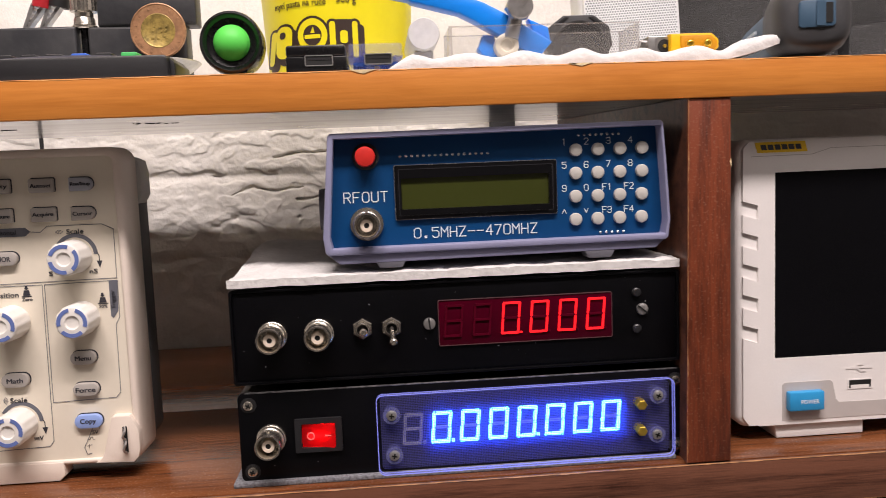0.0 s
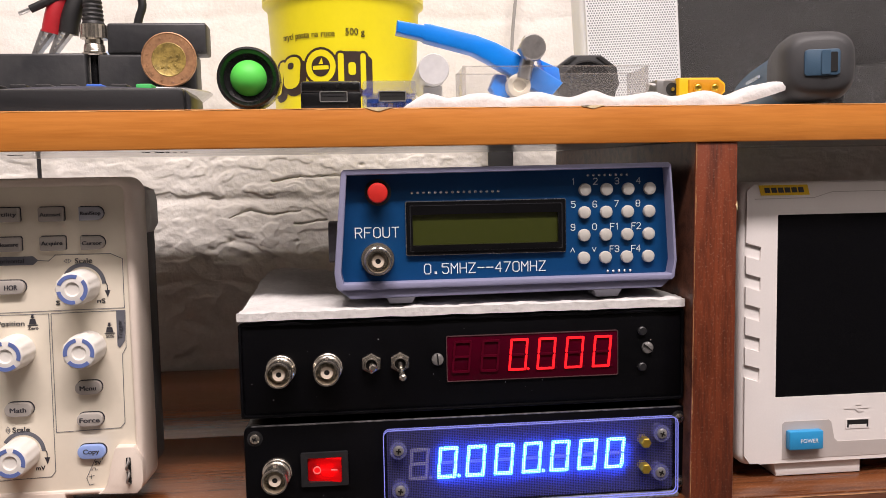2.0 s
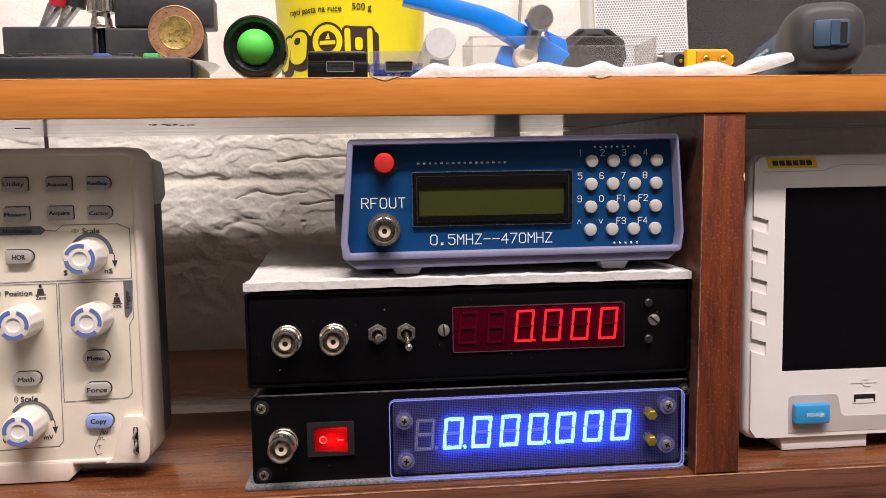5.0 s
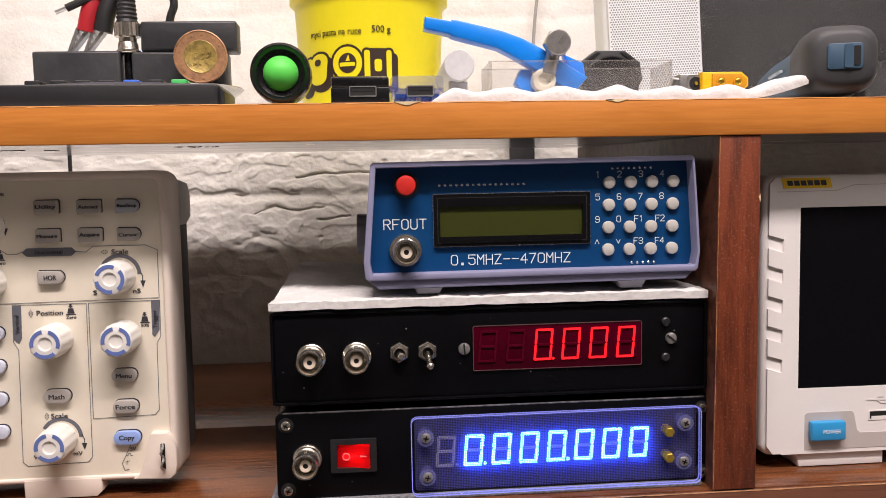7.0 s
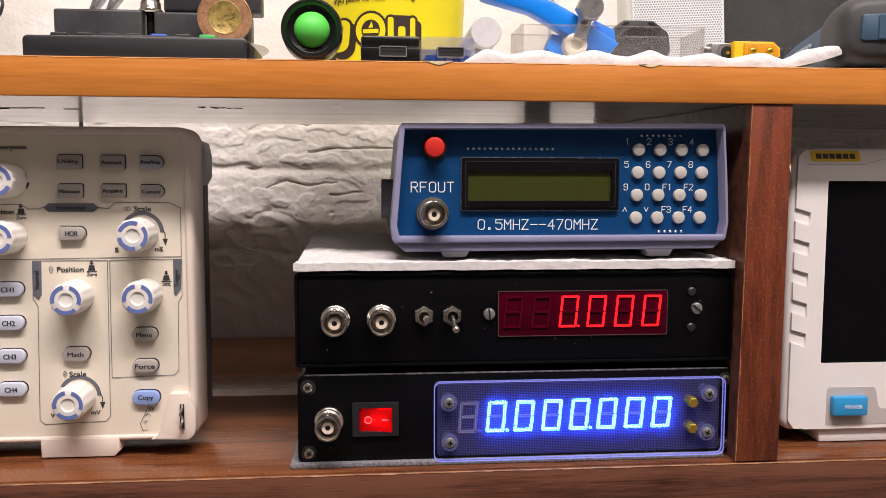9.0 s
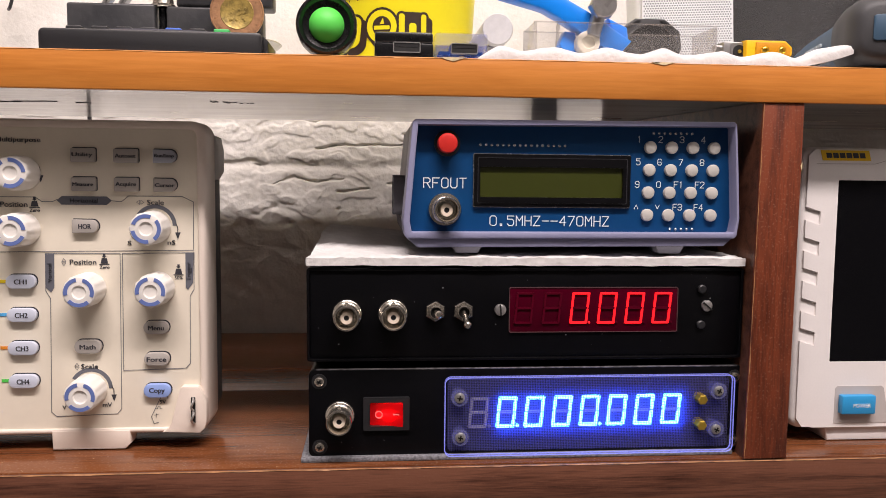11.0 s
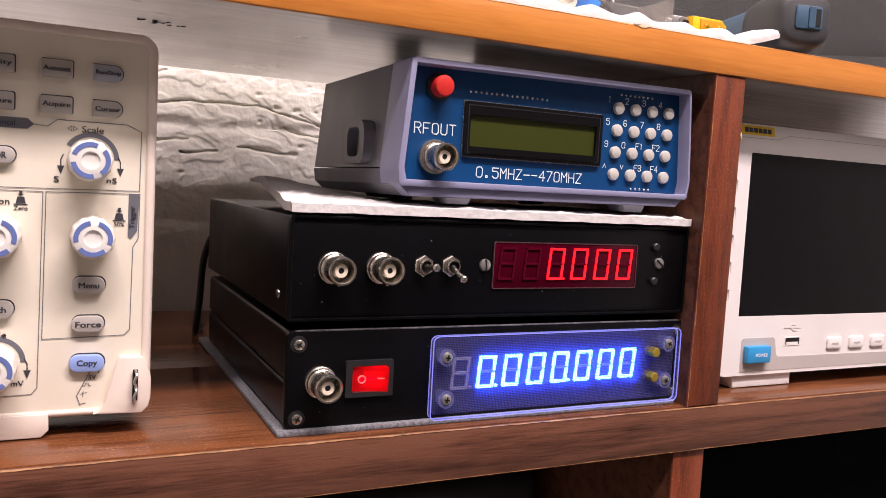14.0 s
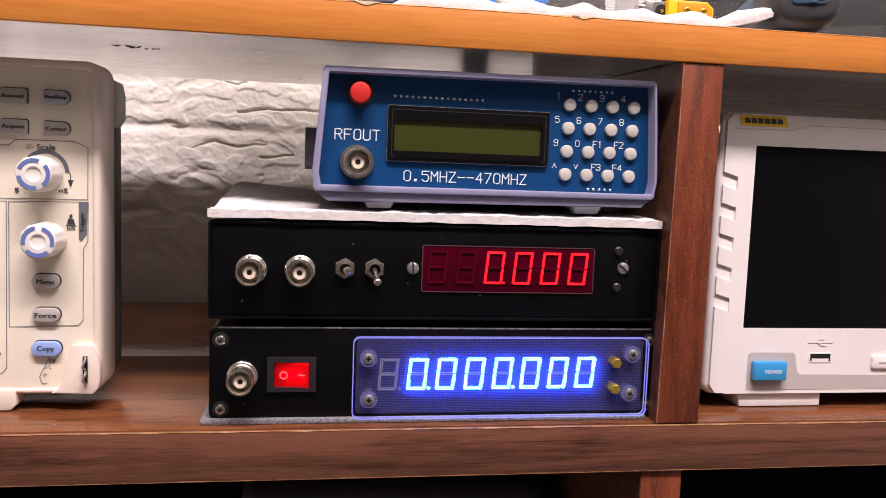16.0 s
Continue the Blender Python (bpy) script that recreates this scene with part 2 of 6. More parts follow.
def prism(outline, y0, y1, bev=0.0, bm=None, seg=2):
    """An outline of (x, z) pairs, drawn out from y0 (front) to y1."""
    bm = bm or bmesh.new()
    a = [bm.verts.new((x, y0, z)) for x, z in outline]
    b = [bm.verts.new((x, y1, z)) for x, z in outline]
    n = len(a)
    faces = [bm.faces.new(a), bm.faces.new(b[::-1])]
    faces += [bm.faces.new((a[i], b[i], b[(i + 1) % n], a[(i + 1) % n])) for i in range(n)]
    bmesh.ops.recalc_face_normals(bm, faces=faces)
    if bev:
        front = [e for e in faces[0].edges] + [e for e in faces[1].edges]
        bmesh.ops.bevel(bm, geom=front, offset=bev, segments=seg, profile=0.5, affect="EDGES")
    return bm


def rounded(x0, x1, z0, z1, r, n=5):
    """The outline of a rectangle with round corners."""
    out = []
    for cx, cz, a0 in ((x1 - r, z1 - r, 0), (x0 + r, z1 - r, 90), (x0 + r, z0 + r, 180), (x1 - r, z0 + r, 270)):
        out += [(cx + r * math.cos(radians(a0 + 90 * i / n)), cz + r * math.sin(radians(a0 + 90 * i / n))) for i in range(n + 1)]
    return out


def ring(outer, inner, y0, y1, bm=None, bev=0.0):
    """A frame between two outlines with the same number of points."""
    bm = bm or bmesh.new()
    n = len(outer)
    v = [[bm.verts.new((x, y, z)) for x, z in o] for y, o in ((y0, outer), (y0, inner), (y1, inner), (y1, outer))]
    fs = []
    for k in range(4):
        a, b = v[k], v[(k + 1) % 4]
        fs += [bm.faces.new((a[i], a[(i + 1) % n], b[(i + 1) % n], b[i])) for i in range(n)]
    bmesh.ops.recalc_face_normals(bm, faces=fs)
    if bev:
        front = [e for e in bm.edges if all(abs(q.co.y - y0) < 1e-7 for q in e.verts) and len({f for f in e.link_faces if all(abs(w.co.y - y0) < 1e-7 for w in f.verts)}) == 1]
        bmesh.ops.bevel(bm, geom=front, offset=bev, segments=2, profile=0.5, affect="EDGES")
    return bm


def lathe(profile, at, seg=32, axis="-y", bm=None, a0=0.0, closed=False):
    """Spins (radius, distance) pairs; the distance runs along the axis from at."""
    bm = bm or bmesh.new()
    rows = []
    for r, d in profile:
        row = []
        for i in range(seg):
            a = a0 + 2 * math.pi * i / seg
            u, w = r * math.cos(a), r * math.sin(a)
            p = {"-y": (u, -d, w), "z": (u, w, d), "x": (d, u, w)}[axis]
            row.append(bm.verts.new(Vector(at) + Vector(p)))
        rows.append(row)
    fs = []
    for a, b in list(zip(rows, rows[1:])) + ([(rows[-1], rows[0])] if closed else []):
        fs += [bm.faces.new((a[i], a[(i + 1) % seg], b[(i + 1) % seg], b[i])) for i in range(seg)]
    if profile[0][0] > 1e-6 and not closed:
        fs.append(bm.faces.new(rows[0]))
    if profile[-1][0] > 1e-6 and not closed:
        fs.append(bm.faces.new(rows[-1][::-1]))
    bmesh.ops.remove_doubles(bm, verts=bm.verts, dist=1e-7)
    bmesh.ops.recalc_face_normals(bm, faces=bm.faces)
    return bm


def tube(points, r, seg=10, bm=None):
    """A round cable along points."""
    bm = bm or bmesh.new()
    pts = [Vector(p) for p in points]
    rows = []
    side = Vector((0.3, 0.9, 0.2)).normalized()
    for i, p in enumerate(pts):
        d = (pts[min(i + 1, len(pts) - 1)] - pts[max(i - 1, 0)]).normalized()
        u = d.cross(side).normalized()
        w = d.cross(u)
        k = r[i] if isinstance(r, (list, tuple)) else r
        rows.append([bm.verts.new(p + k * (math.cos(2 * math.pi * j / seg) * u + math.sin(2 * math.pi * j / seg) * w)) for j in range(seg)])
    for a, b in zip(rows, rows[1:]):
        for j in range(seg):
            bm.faces.new((a[j], a[(j + 1) % seg], b[(j + 1) % seg], b[j]))
    bm.faces.new(rows[0])
    bm.faces.new(rows[-1][::-1])
    bmesh.ops.recalc_face_normals(bm, faces=bm.faces)
    return bm


def curve_points(points, n=8):
    """A smooth line through points (Catmull-Rom)."""
    p = [Vector(q) for q in points]
    p = [2 * p[0] - p[1]] + p + [2 * p[-1] - p[-2]]
    out = []
    for i in range(1, len(p) - 2):
        for k in range(n):
            t = k / n
            out.append(0.5 * (2 * p[i] + (p[i + 1] - p[i - 1]) * t + (2 * p[i - 1] - 5 * p[i] + 4 * p[i + 1] - p[i + 2]) * t * t + (3 * p[i] - p[i - 1] - 3 * p[i + 1] + p[i + 2]) * t ** 3))
    return out + [p[-2]]


def stroke(points, width, y, bm=None, thick=0.0003):
    """A flat printed line through (x, z) pairs at depth y."""
    bm = bm or bmesh.new()
    for (xa, za), (xb, zb) in zip(points, points[1:]):
        d = Vector((xb - xa, 0, zb - za))
        if d.length < 1e-7:
            continue
        d.normalize()
        n = Vector((-d.z, 0, d.x)) * width / 2
        a, b = Vector((xa, y, za)) - d * width / 2, Vector((xb, y, zb)) + d * width / 2
        off = Vector((0, -0.000012 * (len(bm.faces) % 7), 0))
        f = [bm.verts.new(q + off) for q in (a + n, b + n, b - n, a - n)]
        bm.faces.new(f)
    return bm


def words(text, x, z, y, height, material, parent, name="lettering", align="CENTER", width=None, thin=0.0, turn=0.0, bend=None):
    """Raised lettering on an upright face at depth y, centred on (x, z), capitals height tall."""
    cu = bpy.data.curves.new("lettering", "FONT")
    size = height / 0.69
    cu.body, cu.size, cu.align_x, cu.align_y = text, 1.0, align, "CENTER"
    cu.extrude, cu.resolution_u = 0.0001 / size, 3
    tmp = new("lettering_source", cu)
    bpy.context.view_layer.update()
    me = bpy.data.meshes.new_from_object(tmp.evaluated_get(bpy.context.evaluated_depsgraph_get()))
    bpy.data.objects.remove(tmp)
    bm = bmesh.new()
    bm.from_mesh(me)
    bmesh.ops.scale(bm, vec=(size, size, size), verts=bm.verts)
    bpy.data.meshes.remove(me)
    xs, ys = [v.co.x for v in bm.verts], [v.co.y for v in bm.verts]
    k = width / max(1e-6, max(xs) - min(xs)) if width else 1.0
    mx = (max(xs) + min(xs)) / 2 if align == "CENTER" else min(xs)
    for v in bm.verts:
        v.co = Vector(((v.co.x - mx) * k, v.co.y - (min(ys) + max(ys)) / 2, v.co.z))
    if thin:
        more = bmesh.ops.duplicate(bm, geom=list(bm.verts) + list(bm.edges) + list(bm.faces))["geom"]
        bmesh.ops.translate(bm, vec=(1.8 * thin, 0.0, 0.00002), verts=[v for v in more if isinstance(v, bmesh.types.BMVert)])
    bm.transform(Matrix.Translation((x, y, z)) @ pose(0, 0, 0, 90, 0, 0) @ pose(0, 0, 0, 0, 0, turn))
    if bend:
        for v in bm.verts:
            v.co = bend(v.co)
    return part(name, bm, material, parent)


GLYPHS = {"R": "00 06 36 45 44 33 03,23 40", "F": "00 06 46,03 33", "O": "10 01 05 16 36 45 41 30 10", "U": "06 01 10 30 41 46", "T": "06 46,26 20", "0": "10 01 05 16 36 45 41 30 10", ".": "10 11 21 20 10",
          "5": "46 06 04 34 43 41 30 10 01", "M": "00 06 23 46 40", "H": "00 06,40 46,03 43", "Z": "06 46 00 40", "-": "03 43", "4": "30 36 02 42", "7": "06 46 10", "1": "15 26 20", "2": "05 16 36 45 44 00 40",
          "3": "05 16 36 45 44 33 42 41 30 10 01,13 33", "6": "45 36 16 05 01 10 30 41 42 33 03", "8": "13 04 05 16 36 45 44 33 13 02 01 10 30 41 42 33", "9": "01 10 30 41 45 36 16 05 04 13 43", "^": "01 25 41", "v": "05 21 45"}


def plotted(text, x, z, y, height, pitch, width, material, parent, name="lettering"):
    """Board lettering drawn with single strokes, from the left edge x and the base z."""
    bm = bmesh.new()
    for k, ch in enumerate(text):
        for line in GLYPHS[ch].split(","):
            pts = [(x + pitch * k + int(q[0]) * height / 6 * 0.98, z + int(q[1]) * height / 6) for q in line.split()]
            stroke(pts, width, y, bm)
    return part(name, bm, material, parent)


def rows_mesh(name, rows, material, parent=None, close=False):
    """A sheet through a grid of places."""
    n = len(rows[0])
    verts = [p for r in rows for p in r]
    faces = [(i * n + j, i * n + j + 1, (i + 1) * n + j + 1, (i + 1) * n + j) for i in range(len(rows) - 1) for j in range(n - 1)]
    me = bpy.data.meshes.new(name)
    off = ORIGIN[parent.name] if parent is not None else Vector((0, 0, 0))
    me.from_pydata([tuple(Vector(p) - off) for p in verts], [], faces)
    me.materials.append(material)
    smooth(me, 60)
    ob = new(name, me)
    if parent is not None:
        ob.parent = parent
        ORIGIN[ob.name] = off
    return ob


# ---- the setting ----
S0 = 0.0055          # top of the lower shelf
UZ0, UZ1 = 0.166, 0.182   # upper shelf's front edge
WALL_Y = 0.655


def steps(a, b, c, d, fine, coarse):
    """Places from a to d, close together between b and c."""
    out, v = [], a
    while v < d:
        out.append(v)
        v += fine if b <= v < c else coarse
    return out + [d]


# open joints and splits in the paint: (x, z) runs with their width and depth
SPLITS = [(((-0.085, 0.1462), (-0.066, 0.1485), (-0.030, 0.1485), (-0.008, 0.1480), (0.010, 0.1430), (0.034, 0.1375)), 0.0013, 0.0060),
          (((-0.026, 0.1180), (-0.008, 0.1155), (0.018, 0.1145)), 0.0014, 0.0060), (((-0.067, 0.1100), (-0.052, 0.1120), (-0.042, 0.1135)), 0.0013, 0.0050),
          (((-0.118, 0.1165), (-0.103, 0.1215), (-0.082, 0.1175), (-0.062, 0.1205)), 0.0012, 0.0035),
          (((0.008, 0.1345), (0.022, 0.1300), (0.045, 0.1270), (0.062, 0.1225)), 0.0013, 0.0055), (((0.020, 0.1440), (0.040, 0.1350), (0.056, 0.1265)), 0.0009, 0.0030),
          (((-0.100, 0.1690), (-0.085, 0.1665), (-0.078, 0.1690)), 0.0010, 0.0025)]
HOLES = [(-0.012, 0.1590, 0.0030), (0.003, 0.1500, 0.0038), (0.017, 0.1490, 0.0042), (0.033, 0.1490, 0.0022), (-0.010, 0.1390, 0.0020), (0.022, 0.1220, 0.0030), (0.078, 0.1190, 0.0026), (0.082, 0.1090, 0.0024), (-0.118, 0.0990, 0.0045), (-0.106, 0.0850, 0.0040), (-0.134, 0.0930, 0.0040), (-0.066, 0.0985, 0.0028)]


def brick_wall():
    """The whitewashed brick wall: worn courses, chipped facets, split joints and old paint as relief."""
    xs = steps(-0.62, -0.17, 0.13, 0.62, 0.00062, 0.0022)
    zs = steps(-0.06, 0.06, 0.182, 0.42, 0.00062, 0.0022)
    rows = []
    for z in zs:
        row = []
        low = max(0.0, min(1.0, (0.125 - z) / 0.03))
        for x in xs:
            wx, wz = noise.noise((x * 48, z * 48, 31)), noise.noise((x * 48, z * 48, 37))
            rx, rz = noise.noise((x * 190, z * 190, 33)), noise.noise((x * 190, z * 190, 39))
            px, pz = x + 0.0018 * wx + 0.0007 * rx, z + 0.0018 * wz + 0.0009 * rz
            zz = z + 0.009 * noise.noise((x * 7, z * 7, 1)) + 0.0016 * wz
            course = math.floor(zz / 0.071)
            fz = zz / 0.071 - course
            xx = px + 0.13 * (course % 2)
            fx = xx / 0.26 - math.floor(xx / 0.26)
            dz, dx = min(fz, 1 - fz) * 0.071, min(fx, 1 - fx) * 0.26
            gap = 0.0022 * math.exp(-((dz / 0.004) ** 2)) + 0.0018 * math.exp(-((dx / 0.004) ** 2))
            lump = 0.0018 * noise.noise((x * 12, z * 15, 2)) + 0.0007 * noise.noise((x * 40, z * 60, 4)) + 0.0005 * noise.noise((x * 110, z * 150, 6)) + 0.0003 * noise.noise((x * 260, z * 340, 7))
            # flaked edges: the paint steps down where a rough field passes a level
            f = noise.noise((px * 22, pz * 40, 61)) + 0.5 * noise.noise((px * 75, pz * 110, 63))
            chips = 0.0010 / (1 + math.exp(-max(-30.0, min(30.0, (f - 0.12) * 40)))) + 0.0008 / (1 + math.exp(-max(-30.0, min(30.0, (f + 0.28) * 40))))
            rock = 0.0055 * abs(noise.noise((x * 55, z * 60, 41))) * low * max(0.0, min(1.0, (-0.045 - x) / 0.05))
            deep = 0.0
            if z < 0.2 and -0.2 < x < 0.14:
                for run, width, depth in SPLITS:
                    for (xa, za), (xb, zb) in zip(run, run[1:]):
                        za, zb = za + 0.010, zb + 0.010
                        if not (xa - 0.006 < px < xb + 0.006):
                            continue
                        t = max(0.0, min(1.0, ((px - xa) * (xb - xa) + (pz - za) * (zb - za)) / ((xb - xa) ** 2 + (zb - za) ** 2)))
                        d = math.hypot(px - xa - t * (xb - xa), pz - za - t * (zb - za))
                        if d < 0.006:
                            w = width * (0.30 + 0.7 * max(0.0, 0.45 + noise.noise((x * 90, z * 20, 51))))
                            deep = max(deep, depth * (0.55 + 0.6 * noise.noise((x * 50, z * 50, 53))) * math.exp(-((d / w) ** 2)))
                for hx, hz, r in HOLES:
                    d = math.hypot(px - hx, (pz - hz - 0.008) * 1.5)
                    if d < 2.5 * r:
                        deep = max(deep, 0.8 * r * math.exp(-((d / (0.7 * r)) ** 2)))
            k = 1.0 if z < 0.175 else max(0.30, 1 - (z - 0.175) * 14)
            k *= 0.45 + 0.55 * max(0.0, min(1.0, (z - 0.088) / 0.015))
            row.append((x, WALL_Y + k * (gap + lump + chips + rock + deep), z))
        rows.append(row)
    return tagged(rows_mesh("wall_back", rows, WALL), "whitewashed uneven brick wall with open joints", "wall", kind="structure")


brick_wall()


def plain_wall(name, x0, x1, y0, y1, z0, z1, material=PLASTER, label="plain pale plaster wall of the room"):
    return tagged(part(name, box(x0, x1, y0, y1, z0, z1), material), label, "wall", kind="structure")


plain_wall("wall_back_upper", -2, 2, 0.66, 0.8, 0.419, 1.9)
plain_wall("wall_back_lower", -2, 2, 0.66, 0.8, -1.1, -0.058, VOID_SHADE, "wall under the shelf with its shade painted near-black")
plain_wall("wall_back_end", -2, -0.618, 0.66, 0.8, -0.058, 0.419)
plain_wall("wall_back_side", 0.618, 2, 0.66, 0.8, -0.058, 0.419)
plain_wall("wall_west", -2.1, -2, -2, 0.8, -1.1, 1.9)
plain_wall("wall_east", 2, 2.1, -2, 0.8, -1.1, 1.9)
# Unseen wall, coloured dark so that the glossy fronts reflect less.
plain_wall("wall_front", -2.1, 2.1, -2.1, -2, -1.1, 1.9, FAR_WALL, "unseen grey wall behind the camera, darkened to keep reflections low")
tagged(part("ceiling", box(-2.1, 2.1, -2.1, 0.8, 1.9, 2.0), PLASTER), "plain white ceiling of the room", "ceiling", kind="structure")
tagged(part("floor", box(-2.1, 2.1, -2.1, 0.8, -1.2, -1.1), FLOOR), "plain grey floor of the room", "floor", kind="structure")



def under(y):
    """Height of the upper shelf's underside, which rises a little towards the wall."""
    return UZ0 + 0.0005 + 0.0270 * (y - 0.3375)


# upper shelf: a board with an orange front edge and a bare underside
us = thing("upper_shelf", (0, 0.335, UZ0), "orange-varnished wooden shelf with a nicked front edge", "shelf")
part("front_edge", box(-0.9, 0.9, 0.335, 0.3375, UZ0, UZ1, 0.0007), ORANGE_WOOD, us, "orange varnished edge band")
bm = bmesh.new()
box(-0.9, 0.9, 0.3375, 0.594, UZ0 + 0.0005, UZ1 - 0.0003, 0, bm=bm)
for v in bm.verts:
    if v.co.z < 0.17:
        v.co.z = under(v.co.y)
part("board", bm, [GREY_WOOD], us, "board with a greyish grained underside")

# lower shelf
ls = thing("lower_shelf", (0, 0.335, S0), "dark brown wooden shelf with a worn pale front arris", "shelf")
part("front_edge", box(-0.9, 0.9, 0.335, 0.338, -0.016, S0 - 0.0006, 0.0004), BROWN_WOOD, ls, "brown laminate edge band")
part("front_board", box(-0.9, 0.9, 0.338, 0.4685, -0.016, S0, 0.0005), TOP_WOOD, ls)
part("rear_board", box(-0.9, 0.9, 0.4697, 0.65, -0.016, S0 - 0.0004, 0.0004), TOP_WOOD, ls)

# divider between the compartments
dv = thing("shelf_divider", (0.141, 0.336, S0), "scuffed red-brown wooden upright between the shelves", "divider")
part("front_edge", prism([(0.1302, S0), (0.1505, S0), (0.1513, UZ0), (0.1323, UZ0)], 0.336, 0.3378, 0.0005), UPRIGHT_WOOD, dv, "scuffed front edge")
bm = prism([(0.1306, S0), (0.1501, S0), (0.1509, UZ0), (0.1327, UZ0)], 0.338, 0.589)
for v in bm.verts:
    if v.co.z > 0.15:
        v.co.z = under(v.co.y) - 0.0003
part("board", bm, BROWN_WOOD, dv, "dark brown board")
bm = bmesh.new()
lo, hi = [], []
for i in range(301):
    z = S0 + (UZ0 - S0) * i / 300
    x = 0.1303 + 0.0021 * i / 300
    w = max(0.00005, 0.00025 + 0.0005 * noise.noise((z * 90, 2, 0)) + 0.0003 * noise.noise((z * 400, 5, 0)))
    lo.append(bm.verts.new((x - 0.0001, 0.3357, z)))
    hi.append(bm.verts.new((x + w, 0.3357, z)))
for i in range(300):
    bm.faces.new((lo[i], hi[i], hi[i + 1], lo[i + 1]))
part("worn_arris", bm, EDGE_WOOD, dv, "pale worn arris")
part("edge_chip", prism([(0.1504, 0.1385), (0.1511, 0.1400), (0.1511, 0.1360)], 0.3356, 0.3366), EDGE_PALE, dv, "pale chip")
ld = thing("lower_divider", (0.134, 0.337, -0.3), "red-brown wooden upright under the lower shelf", "divider")
part("front_edge", box(0.1252, 0.1447, 0.337, 0.3388, -1.1, -0.016, 0.0005), UPRIGHT_WOOD, ld)
part("board", box(0.1254, 0.1445, 0.339, 0.6, -1.1, -0.016), BROWN_WOOD, ld, "dark brown board")


# chips and worn arrises on the shelf edges
for x, w, h in ((-0.0045, 0.0115, 0.0016), (0.0865, 0.0100, 0.0012), (0.0830, 0.0040, 0.0006)):
    out = [(x - w / 2, UZ1 + 0.0001), (x - w / 4, UZ1 - h * 0.6), (x, UZ1 - h), (x + w / 5, UZ1 - h * 0.5), (x + w / 2, UZ1 + 0.0001)]
    part("edge_chip", prism(out, 0.33470, 0.3353), EDGE_PALE, us, "pale splintered chip")
def arris(z, y, seed, up, parent, material):
    """A worn pale line of uneven width along a shelf's front edge."""
    bm = bmesh.new()
    n = 700
    lo, hi = [], []
    for i in range(n + 1):
        x = -0.45 + 0.95 * i / n
        w = 0.00025 + 0.00035 * max(0, noise.noise((x * 60, seed, 0)) + 0.25) + 0.00018 * noise.noise((x * 300, seed, 4))
        w = max(0.00006, w)
        lo.append(bm.verts.new((x, y, z - (w if up else 0))))
        hi.append(bm.verts.new((x, y + (0.0006 if up else 0), z + (0.0 if up else w))))
    for i in range(n):
        bm.faces.new((lo[i], lo[i + 1], hi[i + 1], hi[i]))
    part("worn_arris", bm, material, parent, "pale worn edge")


arris(S0 - 0.0002, 0.33488, 3, True, ls, EDGE_WOOD)
arris(-0.0160, 0.33488, 8, False, ls, EDGE_WOOD)
arris(UZ1 - 0.0001, 0.33488, 5, True, us, EDGE_AMBER)
rnd = random.Random(7)
# short scratches in the varnish near the front
for k in range(18):
    a, q, w = rnd.uniform(-0.24, -0.075), 0.3385 + 0.030 * rnd.random() ** 1.6, rnd.uniform(0.0005, 0.0022)
    bm = box(-w / 2, w / 2, -0.00008, 0.00008, 0, 0.0001)
    bm.transform(Matrix.Translation((a, q, S0)) @ pose(0, 0, 0, 0, 0, rnd.uniform(-50, 50)))
    part("scratch", bm, EDGE_WOOD, ls)
# old scratches under the upper shelf
for x0, y0, n, long in ((-0.120, 0.409, 20, 0.0020), (-0.240, 0.430, 5, 0.016)):
    for k in range(n):
        a = x0 + rnd.uniform(0, 0.022 if long < 0.01 else 0.055)
        q = y0 + rnd.uniform(-0.005, 0.005)
        part("scratch", box(a, a + rnd.uniform(0.3, 1.0) * long, q, q + rnd.uniform(0.0002, 0.0006), under(q) - 0.0003, under(q) + 0.0004), PRINT_DARK, us)

c = thing("rear_cable", (-0.072, 0.555, S0), "black cable hanging down behind stacked boxes", "cable")
part("sheath", tube(curve_points([(-0.052, 0.529, 0.072), (-0.059, 0.545, 0.071), (-0.0645, 0.553, 0.055), (-0.0665, 0.554, 0.028), (-0.0680, 0.556, S0 + 0.002), (-0.062, 0.575, S0 + 0.0022)], 8), 0.0021, 10), BLACK_PLASTIC, c)
c = thing("wall_cable", (-0.254, 0.634, 0.0), "thin black cable hanging behind the shelf", "cable")
part("sheath", tube(curve_points([(-0.254, 0.634, S0), (-0.2535, 0.633, 0.10), (-0.254, 0.634, 0.20)], 6), 0.0015, 10), BLACK_PLASTIC, c)
c = thing("wall_strap", (0.1, 0.64, 0.0), "dark flat strap hanging behind the shelf", "strap")
part("strap", box(0.0885, 0.1090, 0.634, 0.637, S0, 0.205, 0.001), BLACK_PLASTIC, c)
c = thing("wall_wire", (0.112, 0.64, 0.2), "thin pale wire running up the wall", "cable")
part("wire", tube(curve_points([(0.107, 0.643, 0.10), (0.110, 0.643, 0.25), (0.116, 0.643, 0.32), (0.120, 0.643, 0.42)], 6), 0.0013, 8), GREY_WIRE, c)
c = thing("grey_case", (0.03, 0.50, -0.3), "dark grey rounded case under the shelf", "case")
part("body", box(-0.060, 0.1130, 0.43, 0.58, -0.30, -0.0570, 0.010, 4), CASE_GREY_DARK, c)
c = thing("wall_hook", (-0.31, 0.645, 0.262), "small black hook on the wall", "hook")
part("hook", tube(curve_points([(-0.314, 0.648, 0.268), (-0.309, 0.636, 0.267), (-0.306, 0.630, 0.262), (-0.309, 0.633, 0.2565), (-0.313, 0.640, 0.256)], 6), 0.0012, 10), BLACK_PLASTIC, c)


# ---- instruments ----


